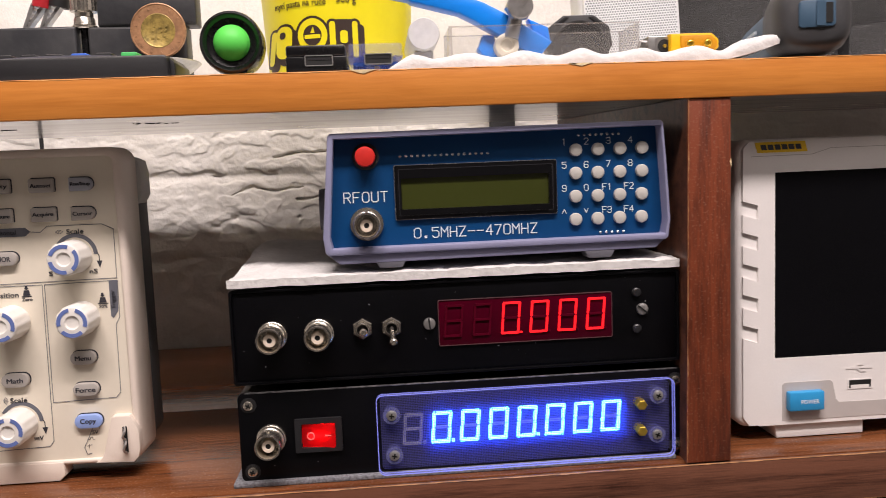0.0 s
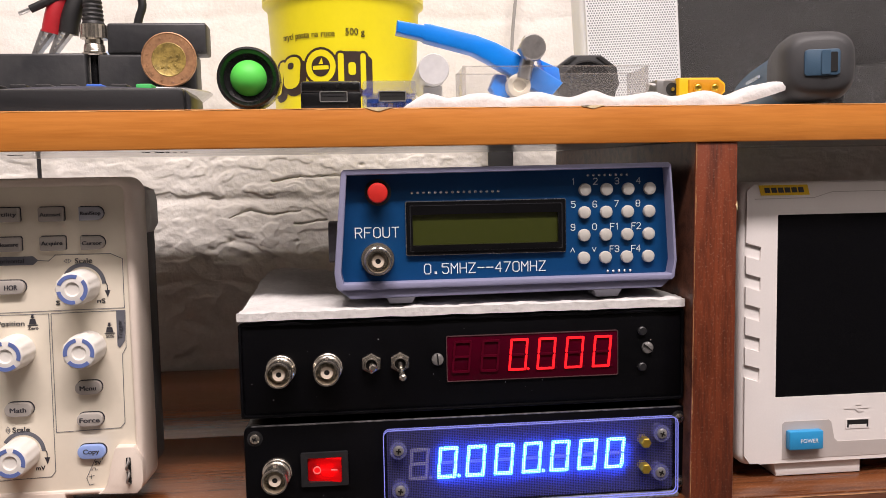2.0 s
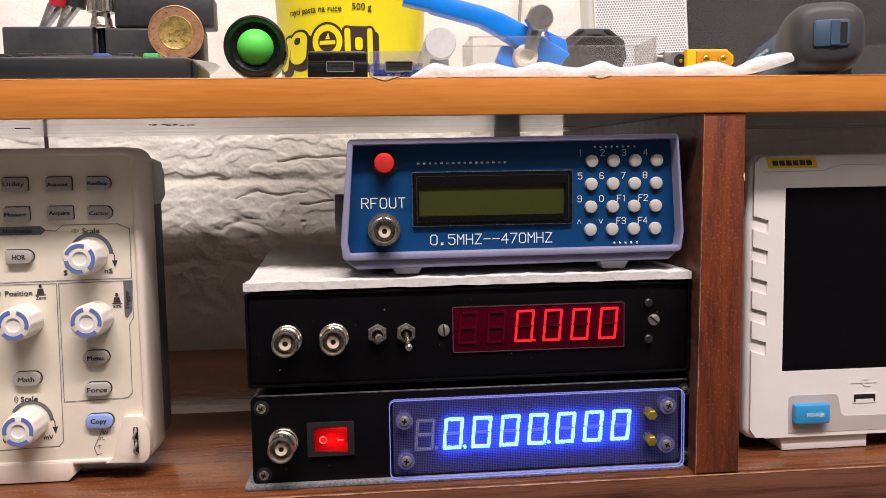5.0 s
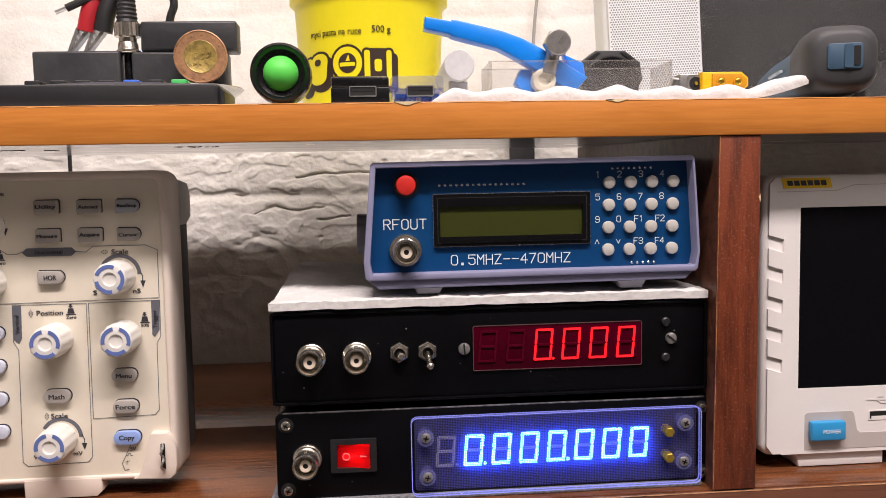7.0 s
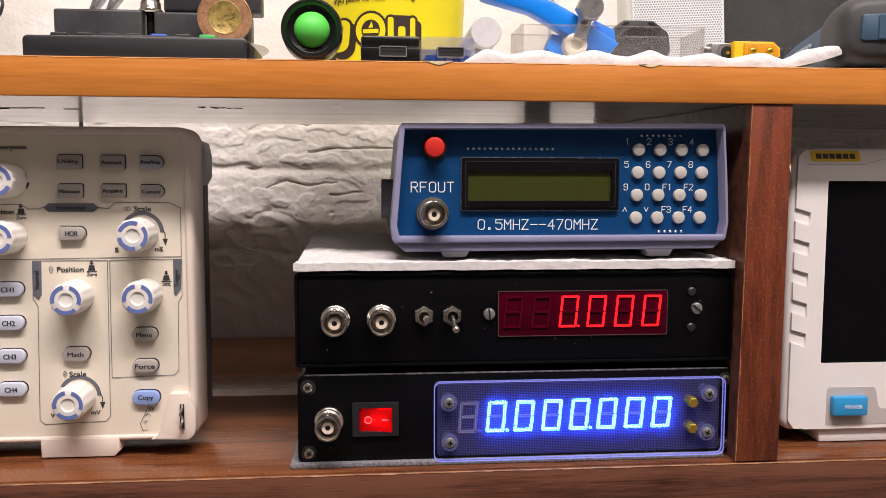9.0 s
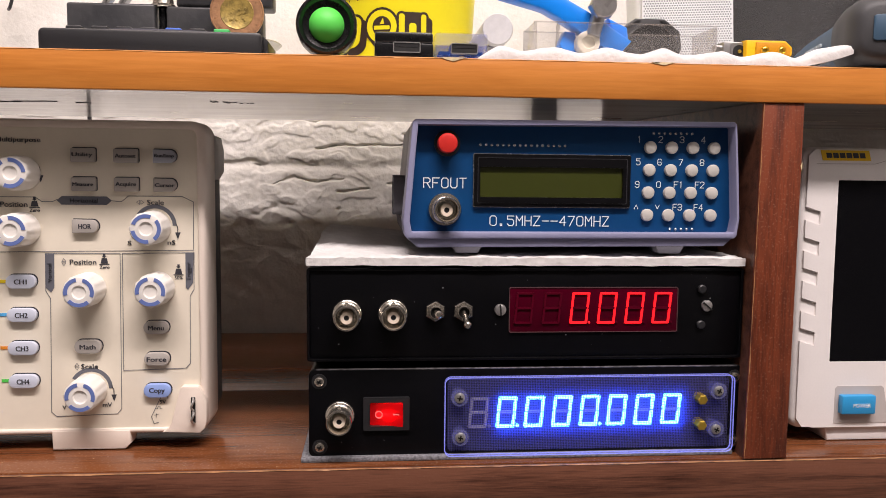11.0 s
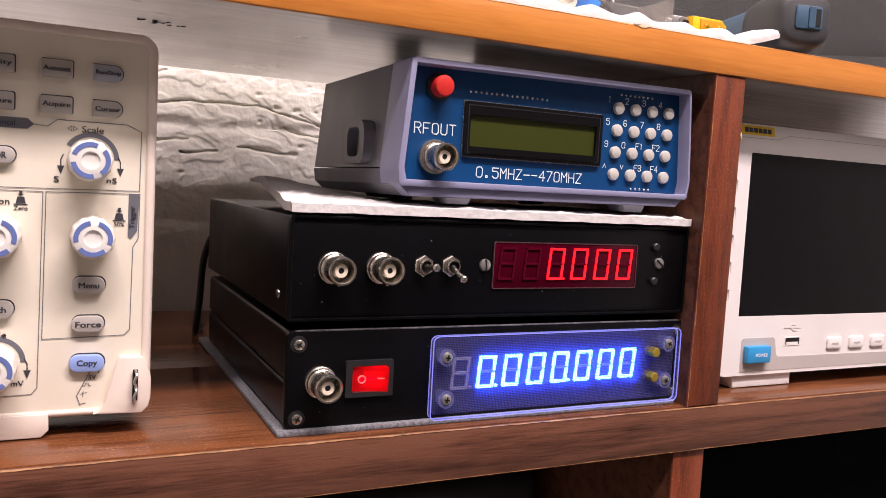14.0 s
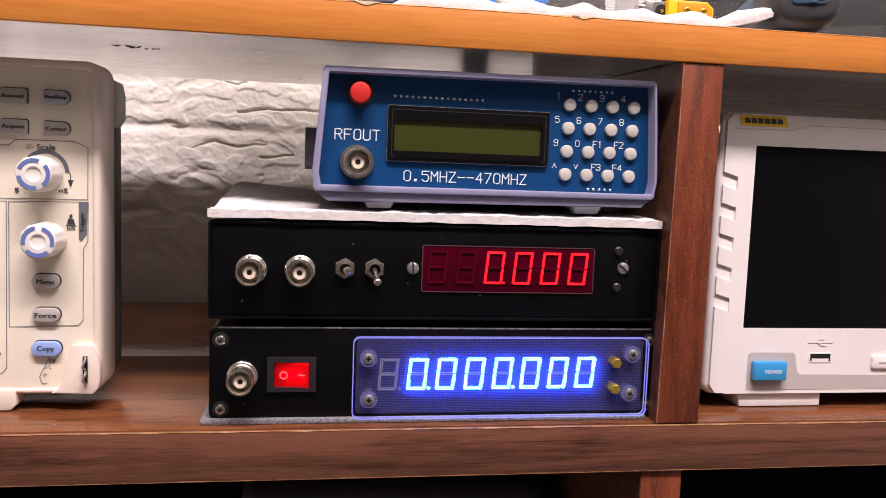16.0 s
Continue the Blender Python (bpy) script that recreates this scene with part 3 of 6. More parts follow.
def bnc(parent, x, z, y, s=1.0, name="bnc_socket", nut=0.0064):
    """A nickel BNC socket: flange nut, barrel with bayonet pins, insulator and centre contact."""
    prof = [(nut, 0), (nut + 0.0002, 0.001), (nut - 0.0001, 0.0018), (0.0060, 0.002), (0.0060, 0.0042), (0.0057, 0.0046), (0.0053, 0.0048), (0.0053, 0.0108), (0.0056, 0.0112), (0.0056, 0.0126), (0.0053, 0.0131), (0.0047, 0.0131), (0.0045, 0.0126), (0.0045, 0.004), (0, 0.004)]
    bm = lathe([(r * s, d * s) for r, d in prof], (x, y, z), 36)
    ob = part(name, bm, NICKEL, parent, "nickel-plated coaxial socket")
    part("insulator", lathe([(0.0028 * s, 0.003 * s), (0.0028 * s, 0.0105 * s), (0.0025 * s, 0.011 * s), (0.0012 * s, 0.011 * s), (0.0012 * s, 0.009 * s), (0, 0.009 * s)], (x, y, z), 24), TEFLON, ob, "cream insulator")
    part("centre_contact", lathe([(0.00115 * s, 0.006 * s), (0.00115 * s, 0.0105 * s), (0, 0.0105 * s)], (x, y, z), 12), BLACK_HOLE, ob)
    for a in (90, 270):
        part("bayonet_pin", lathe([(0.0008 * s, 0), (0.0008 * s, 0.0010 * s), (0, 0.0012 * s)] if a == 90 else [(0.0008 * s, 0), (0.0008 * s, 0.0012 * s), (0, 0.0012 * s)], (x, y - 0.0085 * s, z + (0.0051 * s if a == 90 else -0.0061 * s)), 10, "z"), NICKEL, ob)
    return ob


def screw(parent, x, z, y, r=0.0032, cross=True, material=None, name="screw", turn=30):
    """A pan-head screw with its slot."""
    ob = part(name, lathe([(r, 0), (r, 0.0004), (r * 0.9, 0.0011), (r * 0.6, 0.0015), (0, 0.0016)], (x, y, z), 24), material or STEEL, parent)
    bm = bmesh.new()
    for a in ((0, 90) if cross else (0,)):
        b2 = box(-r * (0.5 if cross else 0.95), r * (0.5 if cross else 0.95), -0.00035, 0.0003, -r * 0.13, r * 0.13)
        b2.transform(Matrix.Translation((x, y - 0.0015, z)) @ pose(0, 0, 0, 0, turn + a, 0))
        me = bpy.data.meshes.new("tmp")
        b2.to_mesh(me)
        bm.from_mesh(me)
        bpy.data.meshes.remove(me)
        b2.free()
    part("slot", bm, BLACK_HOLE, ob)
    return ob


SEGS = {"a": ((0, 1), (1, 1)), "b": ((1, 1), (1, 0.5)), "c": ((1, 0.5), (1, 0)), "d": ((0, 0), (1, 0)), "e": ((0, 0.5), (0, 0)), "f": ((0, 1), (0, 0.5)), "g": ((0, 0.5), (1, 0.5))}


def digit(parent, x, z, y, w, h, width, lit, lit_mat, dim_mat, dot=False, slant=0.12):
    """A seven-segment figure with its lower left corner at (x, z)."""
    for on, m, nm in ((True, lit_mat, "lit_segment"), (False, dim_mat, "unlit_segment")):
        for k, ((xa, za), (xb, zb)) in SEGS.items():
            if (k in lit) != on:
                continue
            pa = Vector((x + xa * w + za * h * slant, 0, z + za * h))
            pb = Vector((x + xb * w + zb * h * slant, 0, z + zb * h))
            d = (pb - pa).normalized()
            mid = Vector((x + 0.5 * w + 0.5 * h * slant, 0, z + 0.5 * h))
            n = Vector((-d.z, 0, d.x)) * width / 2
            if n.dot((pa + pb) / 2 - mid) < 0:
                n = -n
            e, gap = d * width / 2, d * width * 0.07
            # mitred at the figure's corners, pointed at its waist
            if za == 0.5:
                out = [pa + e * 0.8 + n, pa + gap, pa + e * 0.8 - n]
            else:
                out = [pa - e * 0.7 + gap + n, pa + e + gap - n]
            if zb == 0.5:
                out += [pb - e * 0.8 - n, pb - gap, pb - e * 0.8 + n]
            else:
                out += [pb - e - gap - n, pb + e * 0.7 - gap + n]
            part(nm, prism([(q.x, q.z) for q in out], y - 0.0003, y + 0.0003), m, parent)
    if dot is not None:
        part("decimal_point", lathe([(width * 0.55, 0), (width * 0.55, 0.0005), (0, 0.0005)], (x + w + width * 1.5, y + 0.0003, z + width * 0.1), 14), lit_mat if dot else dim_mat, parent)


def rf_generator():
    g = thing("rf_signal_generator", (0.05, 0.40, 0.0985), "blue-panelled signal generator in a lavender-grey case on a paper towel", "signal generator")
    yb = 0.460
    rim_o = [(-0.0200, 0.1568), (-0.0212, 0.1556), (-0.0251, 0.1128), (-0.0244, 0.1065), (-0.0232, 0.1052), (0.1240, 0.1058), (0.1252, 0.1070), (0.1262, 0.1145), (0.1249, 0.1365), (0.1234, 0.1566), (0.1222, 0.1578)]
    rim_i = [(-0.0188, 0.1544), (-0.0188, 0.1542), (-0.0222, 0.1128), (-0.0212, 0.1082), (-0.0206, 0.1080), (0.1232, 0.1082), (0.1238, 0.1086), (0.1249, 0.1146), (0.1236, 0.1363), (0.1223, 0.1552), (0.1219, 0.1556)]
    part("front_rim", ring(rim_o, rim_i, 0.3415, 0.362, bev=0.0005), CASE_GREY, g, "pale lavender-grey rim")
    part("upper_shell", prism([(-0.0205, 0.1562), (0.1230, 0.1572), (0.1255, 0.1140), (-0.0246, 0.1126)], 0.360, yb, 0.0012), CASE_DARK, g, "grey textured upper shell")
    low = [(-0.0247, 0.1120), (0.1257, 0.1134), (0.1240, 0.1062), (0.1200, 0.1022), (-0.0185, 0.1012), (-0.0238, 0.1056)]
    part("front_lip", prism([(-0.0236, 0.1054), (0.1242, 0.1060), (0.1200, 0.1022), (-0.0185, 0.1012)], 0.3432, 0.3525, 0.0006), CASE_GREY, g)
    part("lower_shell", prism(low, 0.352, yb + 0.001, 0.0012), CASE_DARK, g, "grey lower shell")
    for x in (0.0032, 0.0950):
        for y in (0.3435, 0.428):
            f = prism([(x - 0.007, 0.1024), (x + 0.007, 0.1024), (x + 0.0048, 0.0988), (x - 0.0048, 0.0988)], y, y + 0.012, 0.0004)
            part("foot", f, CASE_DARK, g)
    # strap lug on the flank
    lug = ring(rounded(0.374, 0.404, 0.1140, 0.1330, 0.006), rounded(0.380, 0.396, 0.1170, 0.1300, 0.004), 0.0, 0.006)
    for v in lug.verts:
        v.co = Vector((-0.0285 + v.co.y, v.co.x, v.co.z))
    part("strap_lug", lug, CASE_DARK, g)
    panel = part("front_panel", prism([(-0.0210, 0.1555), (0.1228, 0.1566), (0.1250, 0.1145), (0.1238, 0.1075), (-0.0225, 0.1072), (-0.0236, 0.1128)], 0.3490, 0.3510), BLUE_PCB, g, "deep blue printed front panel")
    # display
    lcd = part("lcd_bezel", ring(rounded(0.0065, 0.0772, 0.1192, 0.1423, 0.0006), rounded(0.0091, 0.0739, 0.1234, 0.1368, 0.0004), 0.3472, 0.3500), LCD_BLACK, panel, "black display bezel")
    part("lcd_glass", prism(rounded(0.0088, 0.0742, 0.1226, 0.1390, 0.0004), 0.3487, 0.3489), LCD_GREEN, panel, "unlit olive green display")
    part("lcd_frame_edge", ring(rounded(0.0061, 0.0776, 0.1188, 0.1427, 0.0008), rounded(0.0064, 0.0773, 0.1191, 0.1424, 0.0006), 0.3484, 0.3492), SOLDER, panel, "thin bright metal edge")
    part("lcd_inner_line", ring(rounded(0.0080, 0.0757, 0.1206, 0.1409, 0.0006), rounded(0.0083, 0.0754, 0.1209, 0.1406, 0.0004), 0.3470, 0.3474), LCD_LINE, panel, "thin grey line round the display")
    part("lcd_lip", box(0.0095, 0.0735, 0.3468, 0.3474, 0.1205, 0.1209), LCD_BLACK, panel)
    # power button
    part("button_collar", lathe([(0.0058, 0), (0.0058, 0.001), (0.0050, 0.0014), (0.0046, 0.0014), (0.0046, 0.0008)], (-0.0056, 0.349, 0.1469), 28), BLACK_PLASTIC, panel)
    part("red_button", lathe([(0.0044, 0), (0.0044, 0.0058), (0.0040, 0.0066), (0.003, 0.0069), (0, 0.007)], (-0.0058, 0.349, 0.1467), 32), RED_CAP, panel, "red push button")
    bnc(panel, -0.0064, 0.1178, 0.349, nut=0.0072)
    # keypad
    names = "1 2 3 4 5 6 7 8 9 0 F1 F2 ^ v F3 F4".split()
    for r in range(4):
        for c in range(4):
            x, z = 0.0863 + 0.0099 * c - 0.0002 * r, 0.1463 - 0.01015 * r
            part("key", lathe([(0.0028, 0), (0.0028, 0.0013), (0.0025, 0.0018), (0.0014, 0.0021), (0, 0.0022)], (x, 0.349, z), 20), KEY_WHITE, panel)
            plotted(names[4 * r + c], x - 0.0059 - (0.0017 if len(names[4 * r + c]) > 1 else 0), z + 0.0023, 0.3488, 0.0027, 0.0023, 0.0003, SILK, panel, "key_label")
    plotted("RFOUT", -0.0158, 0.1273, 0.3488, 0.0043, 0.0040, 0.00042, SILK, panel)
    plotted("0.5MHZ--470MHZ", 0.0140, 0.1107, 0.3488, 0.0043, 0.00395, 0.00042, SILK, panel)
    for n, xa, xb, z in ((16, 0.0092, 0.0473, 0.1464), (8, 0.0878, 0.1057, 0.1527), (5, 0.0968, 0.1072, 0.1095)):
        for i in range(n):
            x = xa + (xb - xa) * i / (n - 1)
            part("solder_joint", lathe([(0.0007, 0), (0.0006, 0.0004), (0.0002, 0.0007), (0, 0.0007)], (x, 0.349, z), 8), SOLDER, panel)


def paper_towel():
    """The folded paper towel between the boxes, soft and wavy, a few layers thick."""
    rows_t, rows_b = [], []
    nx, ny = 90, 40
    for j in range(ny + 1):
        v = j / ny
        rt, rb = [], []
        for i in range(nx + 1):
            u = i / nx
            x = -0.067 + 0.1975 * u + 0.0012 * noise.noise((u * 9, v * 7, 3))
            x = x + (0.008 * v * (1 - u))
            y = 0.343 + 0.112 * v + 0.0012 * noise.noise((u * 14, 2, 0)) * (1 - v)
            w = 0.0008 * noise.noise((u * 14, v * 10, 1)) + 0.0009 * noise.noise((u * 45, v * 26, 2))
            edge = max(0, 1 - u * 9) * max(0, 1 - abs(v - 0.55) * 2.5)
            top = 0.0976 + w * 0.9 + 0.0028 * edge + 0.0078 * min(1, max(0, (v - 0.12) / 0.6)) * max(0, 1 - u / 0.26) ** 0.5
            bot = 0.0932 + 0.0100 * min(1, max(0, (v - 0.12) / 0.6)) * max(0, 1 - u / 0.26) ** 0.5 + 0.0004 * noise.noise((u * 20, v * 10, 7))
            e = min(u, 1 - u, v, 1 - v) * 30
            top = bot + (top - bot) * min(1, 0.8 + 0.2 * e)
            rt.append((x, y, top))
            rb.append((x, y, bot))
        rows_t.append(rt)
        rows_b.append(rb)
    n = nx + 1
    verts = [p for r in rows_t for p in r] + [p for r in rows_b for p in r]
    m = n * (ny + 1)
    faces = []
    for j in range(ny):
        for i in range(nx):
            a = j * n + i
            faces += [(a, a + 1, a + n + 1, a + n), (m + a, m + a + n, m + a + n + 1, m + a + 1)]
    rim = [i for i in range(n)] + [j * n + nx for j in range(1, ny + 1)] + [ny * n + i for i in range(nx - 1, -1, -1)] + [j * n for j in range(ny - 1, 0, -1)]
    for a, b in zip(rim, rim[1:] + rim[:1]):
        faces.append((a, m + a, m + b, b))
    me = bpy.data.meshes.new("paper_towel")
    me.from_pydata(verts, [], faces)
    me.materials.append(TISSUE)
    smooth(me, 60)
    tagged(new("paper_towel", me), "folded white paper towel lying on a black box", "paper towel")


def red_counter():
    g = thing("red_frequency_counter", (0.032, 0.42, 0.05), "black metal frequency counter with a lit red display", "frequency counter")
    part("case", box(-0.0665, 0.1302, 0.3455, 0.527, 0.0508, 0.0918, 0.0008), BLACK_PAINT, g)
    part("cover_lip", ring(rounded(-0.0668, 0.1306, 0.0506, 0.0921, 0.0014), rounded(-0.0655, 0.1293, 0.0519, 0.0908, 0.0008), 0.3440, 0.3475, bev=0.0004), BLACK_PAINT, g, "folded black cover edge")
    p = part("front_panel", box(-0.0654, 0.1292, 0.3452, 0.3475, 0.0520, 0.0907, 0.0003), BLACK_PAINT, g)
    y = 0.3452
    bnc(p, -0.0492, 0.0716, y)
    bnc(p, -0.0292, 0.0717, y)
    for x, low in ((-0.0104, False), (0.0021, True)):
        s = part("toggle_switch", lathe([(0.0046, 0), (0.0046, 0.0015), (0.0041, 0.0020), (0.0030, 0.0020), (0, 0.0020)], (x, y, 0.0727), 6, a0=0.5), NICKEL, p, "small chrome toggle switch", 25)
        part("bushing", lathe([(0.0024, 0.0015), (0.0031, 0.0015), (0.0031, 0.0040), (0.0028, 0.0044), (0.0024, 0.0044)], (x, y, 0.0727), 24, closed=True), NICKEL, s)
        part("bore", lathe([(0.0025, 0.0018), (0.0025, 0.0026), (0, 0.0026)], (x, y, 0.0727), 20), BLACK_HOLE, s)
        dz = -0.0042 if low else 0.0005
        part("lever", tube([(x, y - 0.003, 0.0727), (x + 0.0003, y - 0.0075, 0.0727 + dz * 0.6), (x + 0.0006, y - 0.0125, 0.0727 + dz), (x + 0.0006, y - 0.0132, 0.0727 + dz * 1.05)], [0.0010, 0.0010, 0.0017, 0.0011], 12), NICKEL, s)
    screw(p, 0.0187, 0.0732, y, 0.0027, False, turn=85)
    screw(p, 0.1139, 0.0747, y, 0.0027, False, turn=40)
    for z in (0.0825, 0.0661):
        part("small_knob", lathe([(0.0020, 0), (0.0020, 0.0012), (0.0015, 0.0016), (0, 0.0017)], (0.1113, y, z), 14), BLACK_PLASTIC, p)
    fl = lathe([(0.0020, 0), (0.0019, 0.0005), (0.0011, 0.0008), (0, 0.0008)], (0, 0, 0), 20)
    fl.transform(Matrix.Translation((-0.0665, 0.3604, 0.0594)) @ pose(0, 0, 0, 0, 0, -90))
    part("side_screw", fl, NICKEL, g)
    part("display_window", box(0.0228, 0.0999, y - 0.0006, y, 0.0632, 0.0832, 0.0001), RED_WINDOW, p, "dark red display window")
    part("window_frame", ring(rounded(0.0226, 0.1001, 0.0630, 0.0834, 0.0008), rounded(0.0229, 0.0998, 0.0633, 0.0831, 0.0006), y - 0.0009, y), WINDOW_EDGE, p, "thin pinkish window edge")
    for i in range(6):
        lit = "abcdef" if i > 1 else ""
        digit(p, 0.0252 + 0.01265 * i, 0.0674, y - 0.0010, 0.0071, 0.0133, 0.00095, lit, RED_LIT, RED_DIM, dot=(i == 2) if i > 1 else None, slant=0.09)


def blue_counter():
    g = thing("blue_frequency_counter", (0.033, 0.42, S0), "black metal frequency counter with a lit blue display", "frequency counter")
    part("case_top", prism(rounded(-0.0657, 0.1325, 0.0262, 0.0466, 0.002), 0.349, 0.522), BLACK_PAINT, g)
    part("case_bottom", prism(rounded(-0.0657, 0.1325, 0.0080, 0.0257, 0.002), 0.349, 0.522), BLACK_PAINT, g)
    p = part("front_panel", prism(rounded(-0.0662, 0.1330, 0.0070, 0.0469, 0.003), 0.3455, 0.349, 0.0005), BLACK_PAINT, g)
    # A grey strip stands in for the bright specular line on the worn edge.
    part("edge_highlight", box(-0.0630, 0.1298, 0.34545, 0.3462, 0.0463, 0.04702, 0.0002), HIGHLIGHT_EDGE, p, "worn upper edge with its specular line as a grey strip")
    y = 0.3455
    for x, z in ((-0.0615, 0.0414), (-0.0613, 0.0117), (0.1287, 0.0414), (0.1289, 0.0112)):
        part("screw_cup", lathe([(0.0034, 0), (0.0034, 0.0002), (0.0030, 0.0003), (0.0028, 0.0001)], (x, y, z), 24), BLACK_PLASTIC, p)
        screw(p, x, z, y, 0.0023, True, material=NICKEL, turn=20 + 300 * z)
    bnc(p, -0.0524, 0.0262, y)
    sw = part("rocker_switch", ring(rounded(-0.0421, -0.0216, 0.0192, 0.0342, 0.0006), rounded(-0.0393, -0.0244, 0.0212, 0.0319, 0.0006), y - 0.0016, y), BLACK_PLASTIC, p, "red lit rocker switch in a black frame")
    rk = bmesh.new()
    prof = [(-0.0391, -0.0006), (-0.0318, -0.0014), (-0.0246, -0.0042), (-0.0246, 0.0), (-0.0391, 0.0)]
    va = [rk.verts.new((x, y + d, 0.0214)) for x, d in prof]
    vb = [rk.verts.new((x, y + d, 0.0317)) for x, d in prof]
    rk.faces.new(va)
    rk.faces.new(vb[::-1])
    for i in range(5):
        rk.faces.new((va[i], vb[i], vb[(i + 1) % 5], va[(i + 1) % 5]))
    bmesh.ops.recalc_face_normals(rk, faces=rk.faces)
    bmesh.ops.bevel(rk, geom=list(rk.edges), offset=0.0003, segments=2, affect="EDGES")
    part("rocker", rk, RED_ROCKER, sw, "glowing red rocker").visible_shadow = False
    part("neon_lamp", lathe([(0.0, -0.0045), (0.0004, -0.0042), (0.0004, 0.0042), (0.0, 0.0045)], (-0.0318, y - 0.0005, 0.0264), 10, "x"), NEON, sw, "glowing neon lamp")
    part("mark", ring([(-0.0352 + 0.0017 * math.cos(a * 0.3142), 0.0264 + 0.0017 * math.sin(a * 0.3142)) for a in range(20)], [(-0.0352 + 0.0013 * math.cos(a * 0.3142), 0.0264 + 0.0013 * math.sin(a * 0.3142)) for a in range(20)], y - 0.0016, y - 0.0009), PALE_RED, sw)
    part("mark", box(-0.0290, -0.0262, y - 0.0036, y - 0.002, 0.0267, 0.0271), PALE_RED, sw)
    # display board and its clear cover
    part("display_board", prism(rounded(-0.0046, 0.1246, 0.0098, 0.0425, 0.002), y - 0.0006, y), BLUE_BOARD, p, "dark blue display board")
    for i in range(8):
        x = 0.0053 + 0.01272 * i
        digit(p, x, 0.0203 + 0.00006 * i, y - 0.0012, 0.0072, 0.0128, 0.0013, "abcdef" if i else "", BLUE_LIT, BLUE_DIM, dot=(i in (1, 4)) if i in (0, 1, 4) else None, slant=0.09)
    film = part("diffuser_film", prism(rounded(-0.0046, 0.1246, 0.0098, 0.0425, 0.002), y - 0.0032, y - 0.0030), DIFFUSER, p, "finely patterned blue diffuser film")
    film.visible_shadow = False
    cov = part("clear_cover", prism(rounded(-0.0061, 0.1262, 0.0083, 0.0438, 0.0028), y - 0.0062, y - 0.0034, 0.0004), ACRYLIC, p, "clear acrylic cover plate")
    cov.visible_shadow = False
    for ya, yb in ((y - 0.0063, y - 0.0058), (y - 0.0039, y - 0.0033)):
        part("cover_edge", ring(rounded(-0.0062, 0.1263, 0.0082, 0.0439, 0.0029), rounded(-0.0059, 0.1260, 0.0085, 0.0436, 0.0026), ya, yb), ACRYLIC_EDGE, p, "polished edge, its blue display light put in as glow").visible_shadow = False
    part("cover_flank", ring(rounded(-0.00625, 0.12635, 0.00815, 0.04395, 0.00295), rounded(-0.0061, 0.1262, 0.0083, 0.0438, 0.0028), y - 0.0058, y - 0.0039), ACRYLIC_FLANK, p, "clear cut flank").visible_shadow = False
    for x, z in ((0.0003, 0.0349), (0.0008, 0.0170), (0.1186, 0.0366), (0.1180, 0.0188)):
        part("spacer", lathe([(0.0034, 0), (0.0034, 0.0029), (0, 0.0029)], (x, y, z), 20), ACRYLIC_FLANK, p)
        part("washer", lathe([(0.0038, 0.0), (0.0038, 0.0003), (0.0024, 0.0003)], (x, y - 0.0062, z), 28), ACRYLIC_FLANK, p, "clear washer")
        screw(p, x, z, y - 0.0058, 0.0024, True, turn=10 + 900 * x)
    for z in (0.0326, 0.0207):
        part("brass_pillar", lathe([(0.0024, 0), (0.0024, 0.0068), (0.0020, 0.0072), (0, 0.0072)], (0.1112, y, z), 6), BRASS, p, "brass pillar")
    tagged(part("foam_sheet", box(-0.0695, 0.1280, 0.3425, 0.536, S0, S0 + 0.0022, 0.0006), FOAM_GREY), "thin grey foam sheet under a black box", "foam sheet")


HIGHLIGHT_EDGE = mat("grey_edge_highlight", (0.26, 0.26, 0.27), 0.4, 0.5, vary=0.4, scale=420)
NEON = glow("lit_neon", (1.0, 0.035, 0.03), 34.0)
RED_ROCKER = bpy.data.materials.new("red_lit_plastic")
RED_ROCKER.use_nodes = True
nt = RED_ROCKER.node_tree
pb = nt.nodes["Principled BSDF"]
pb.inputs["Base Color"].default_value = (0.42, 0.004, 0.008, 1)
pb.inputs["Roughness"].default_value = 0.15
tl, tr, ma, mb = nt.nodes.new("ShaderNodeBsdfTranslucent"), nt.nodes.new("ShaderNodeBsdfTransparent"), nt.nodes.new("ShaderNodeMixShader"), nt.nodes.new("ShaderNodeMixShader")
tl.inputs["Color"].default_value = (1.0, 0.03, 0.04, 1)
tr.inputs["Color"].default_value = (1.0, 0.10, 0.10, 1)
ma.inputs["Fac"].default_value, mb.inputs["Fac"].default_value = 0.0, 0.55
nt.links.new(tl.outputs[0], ma.inputs[1])
nt.links.new(tr.outputs[0], ma.inputs[2])
nt.links.new(pb.outputs[0], mb.inputs[1])
nt.links.new(ma.outputs[0], mb.inputs[2])
nt.links.new(mb.outputs[0], nt.nodes["Material Output"].inputs["Surface"])
PALE_RED = mat("pale_red_print", (0.9, 0.25, 0.25), 0.5)
BLUE_BOARD = mat("dark_blue_board", (0.012, 0.013, 0.05), 0.4, vary=0.15, scale=60)
ACRYLIC = clear("clear_acrylic", (0.02, 0.02, 0.05), 0.04, 0.05)
DIFFUSER = bpy.data.materials.new("patterned_diffuser")
DIFFUSER.use_nodes = True
nt = DIFFUSER.node_tree
nt.nodes.remove(nt.nodes["Principled BSDF"])
tr, tl, gl = nt.nodes.new("ShaderNodeBsdfTransparent"), nt.nodes.new("ShaderNodeBsdfTranslucent"), nt.nodes.new("ShaderNodeBsdfDiffuse")
tl.inputs["Color"].default_value = (0.20, 0.19, 1.0, 1)
gl.inputs["Color"].default_value = (0.17, 0.165, 0.24, 1)
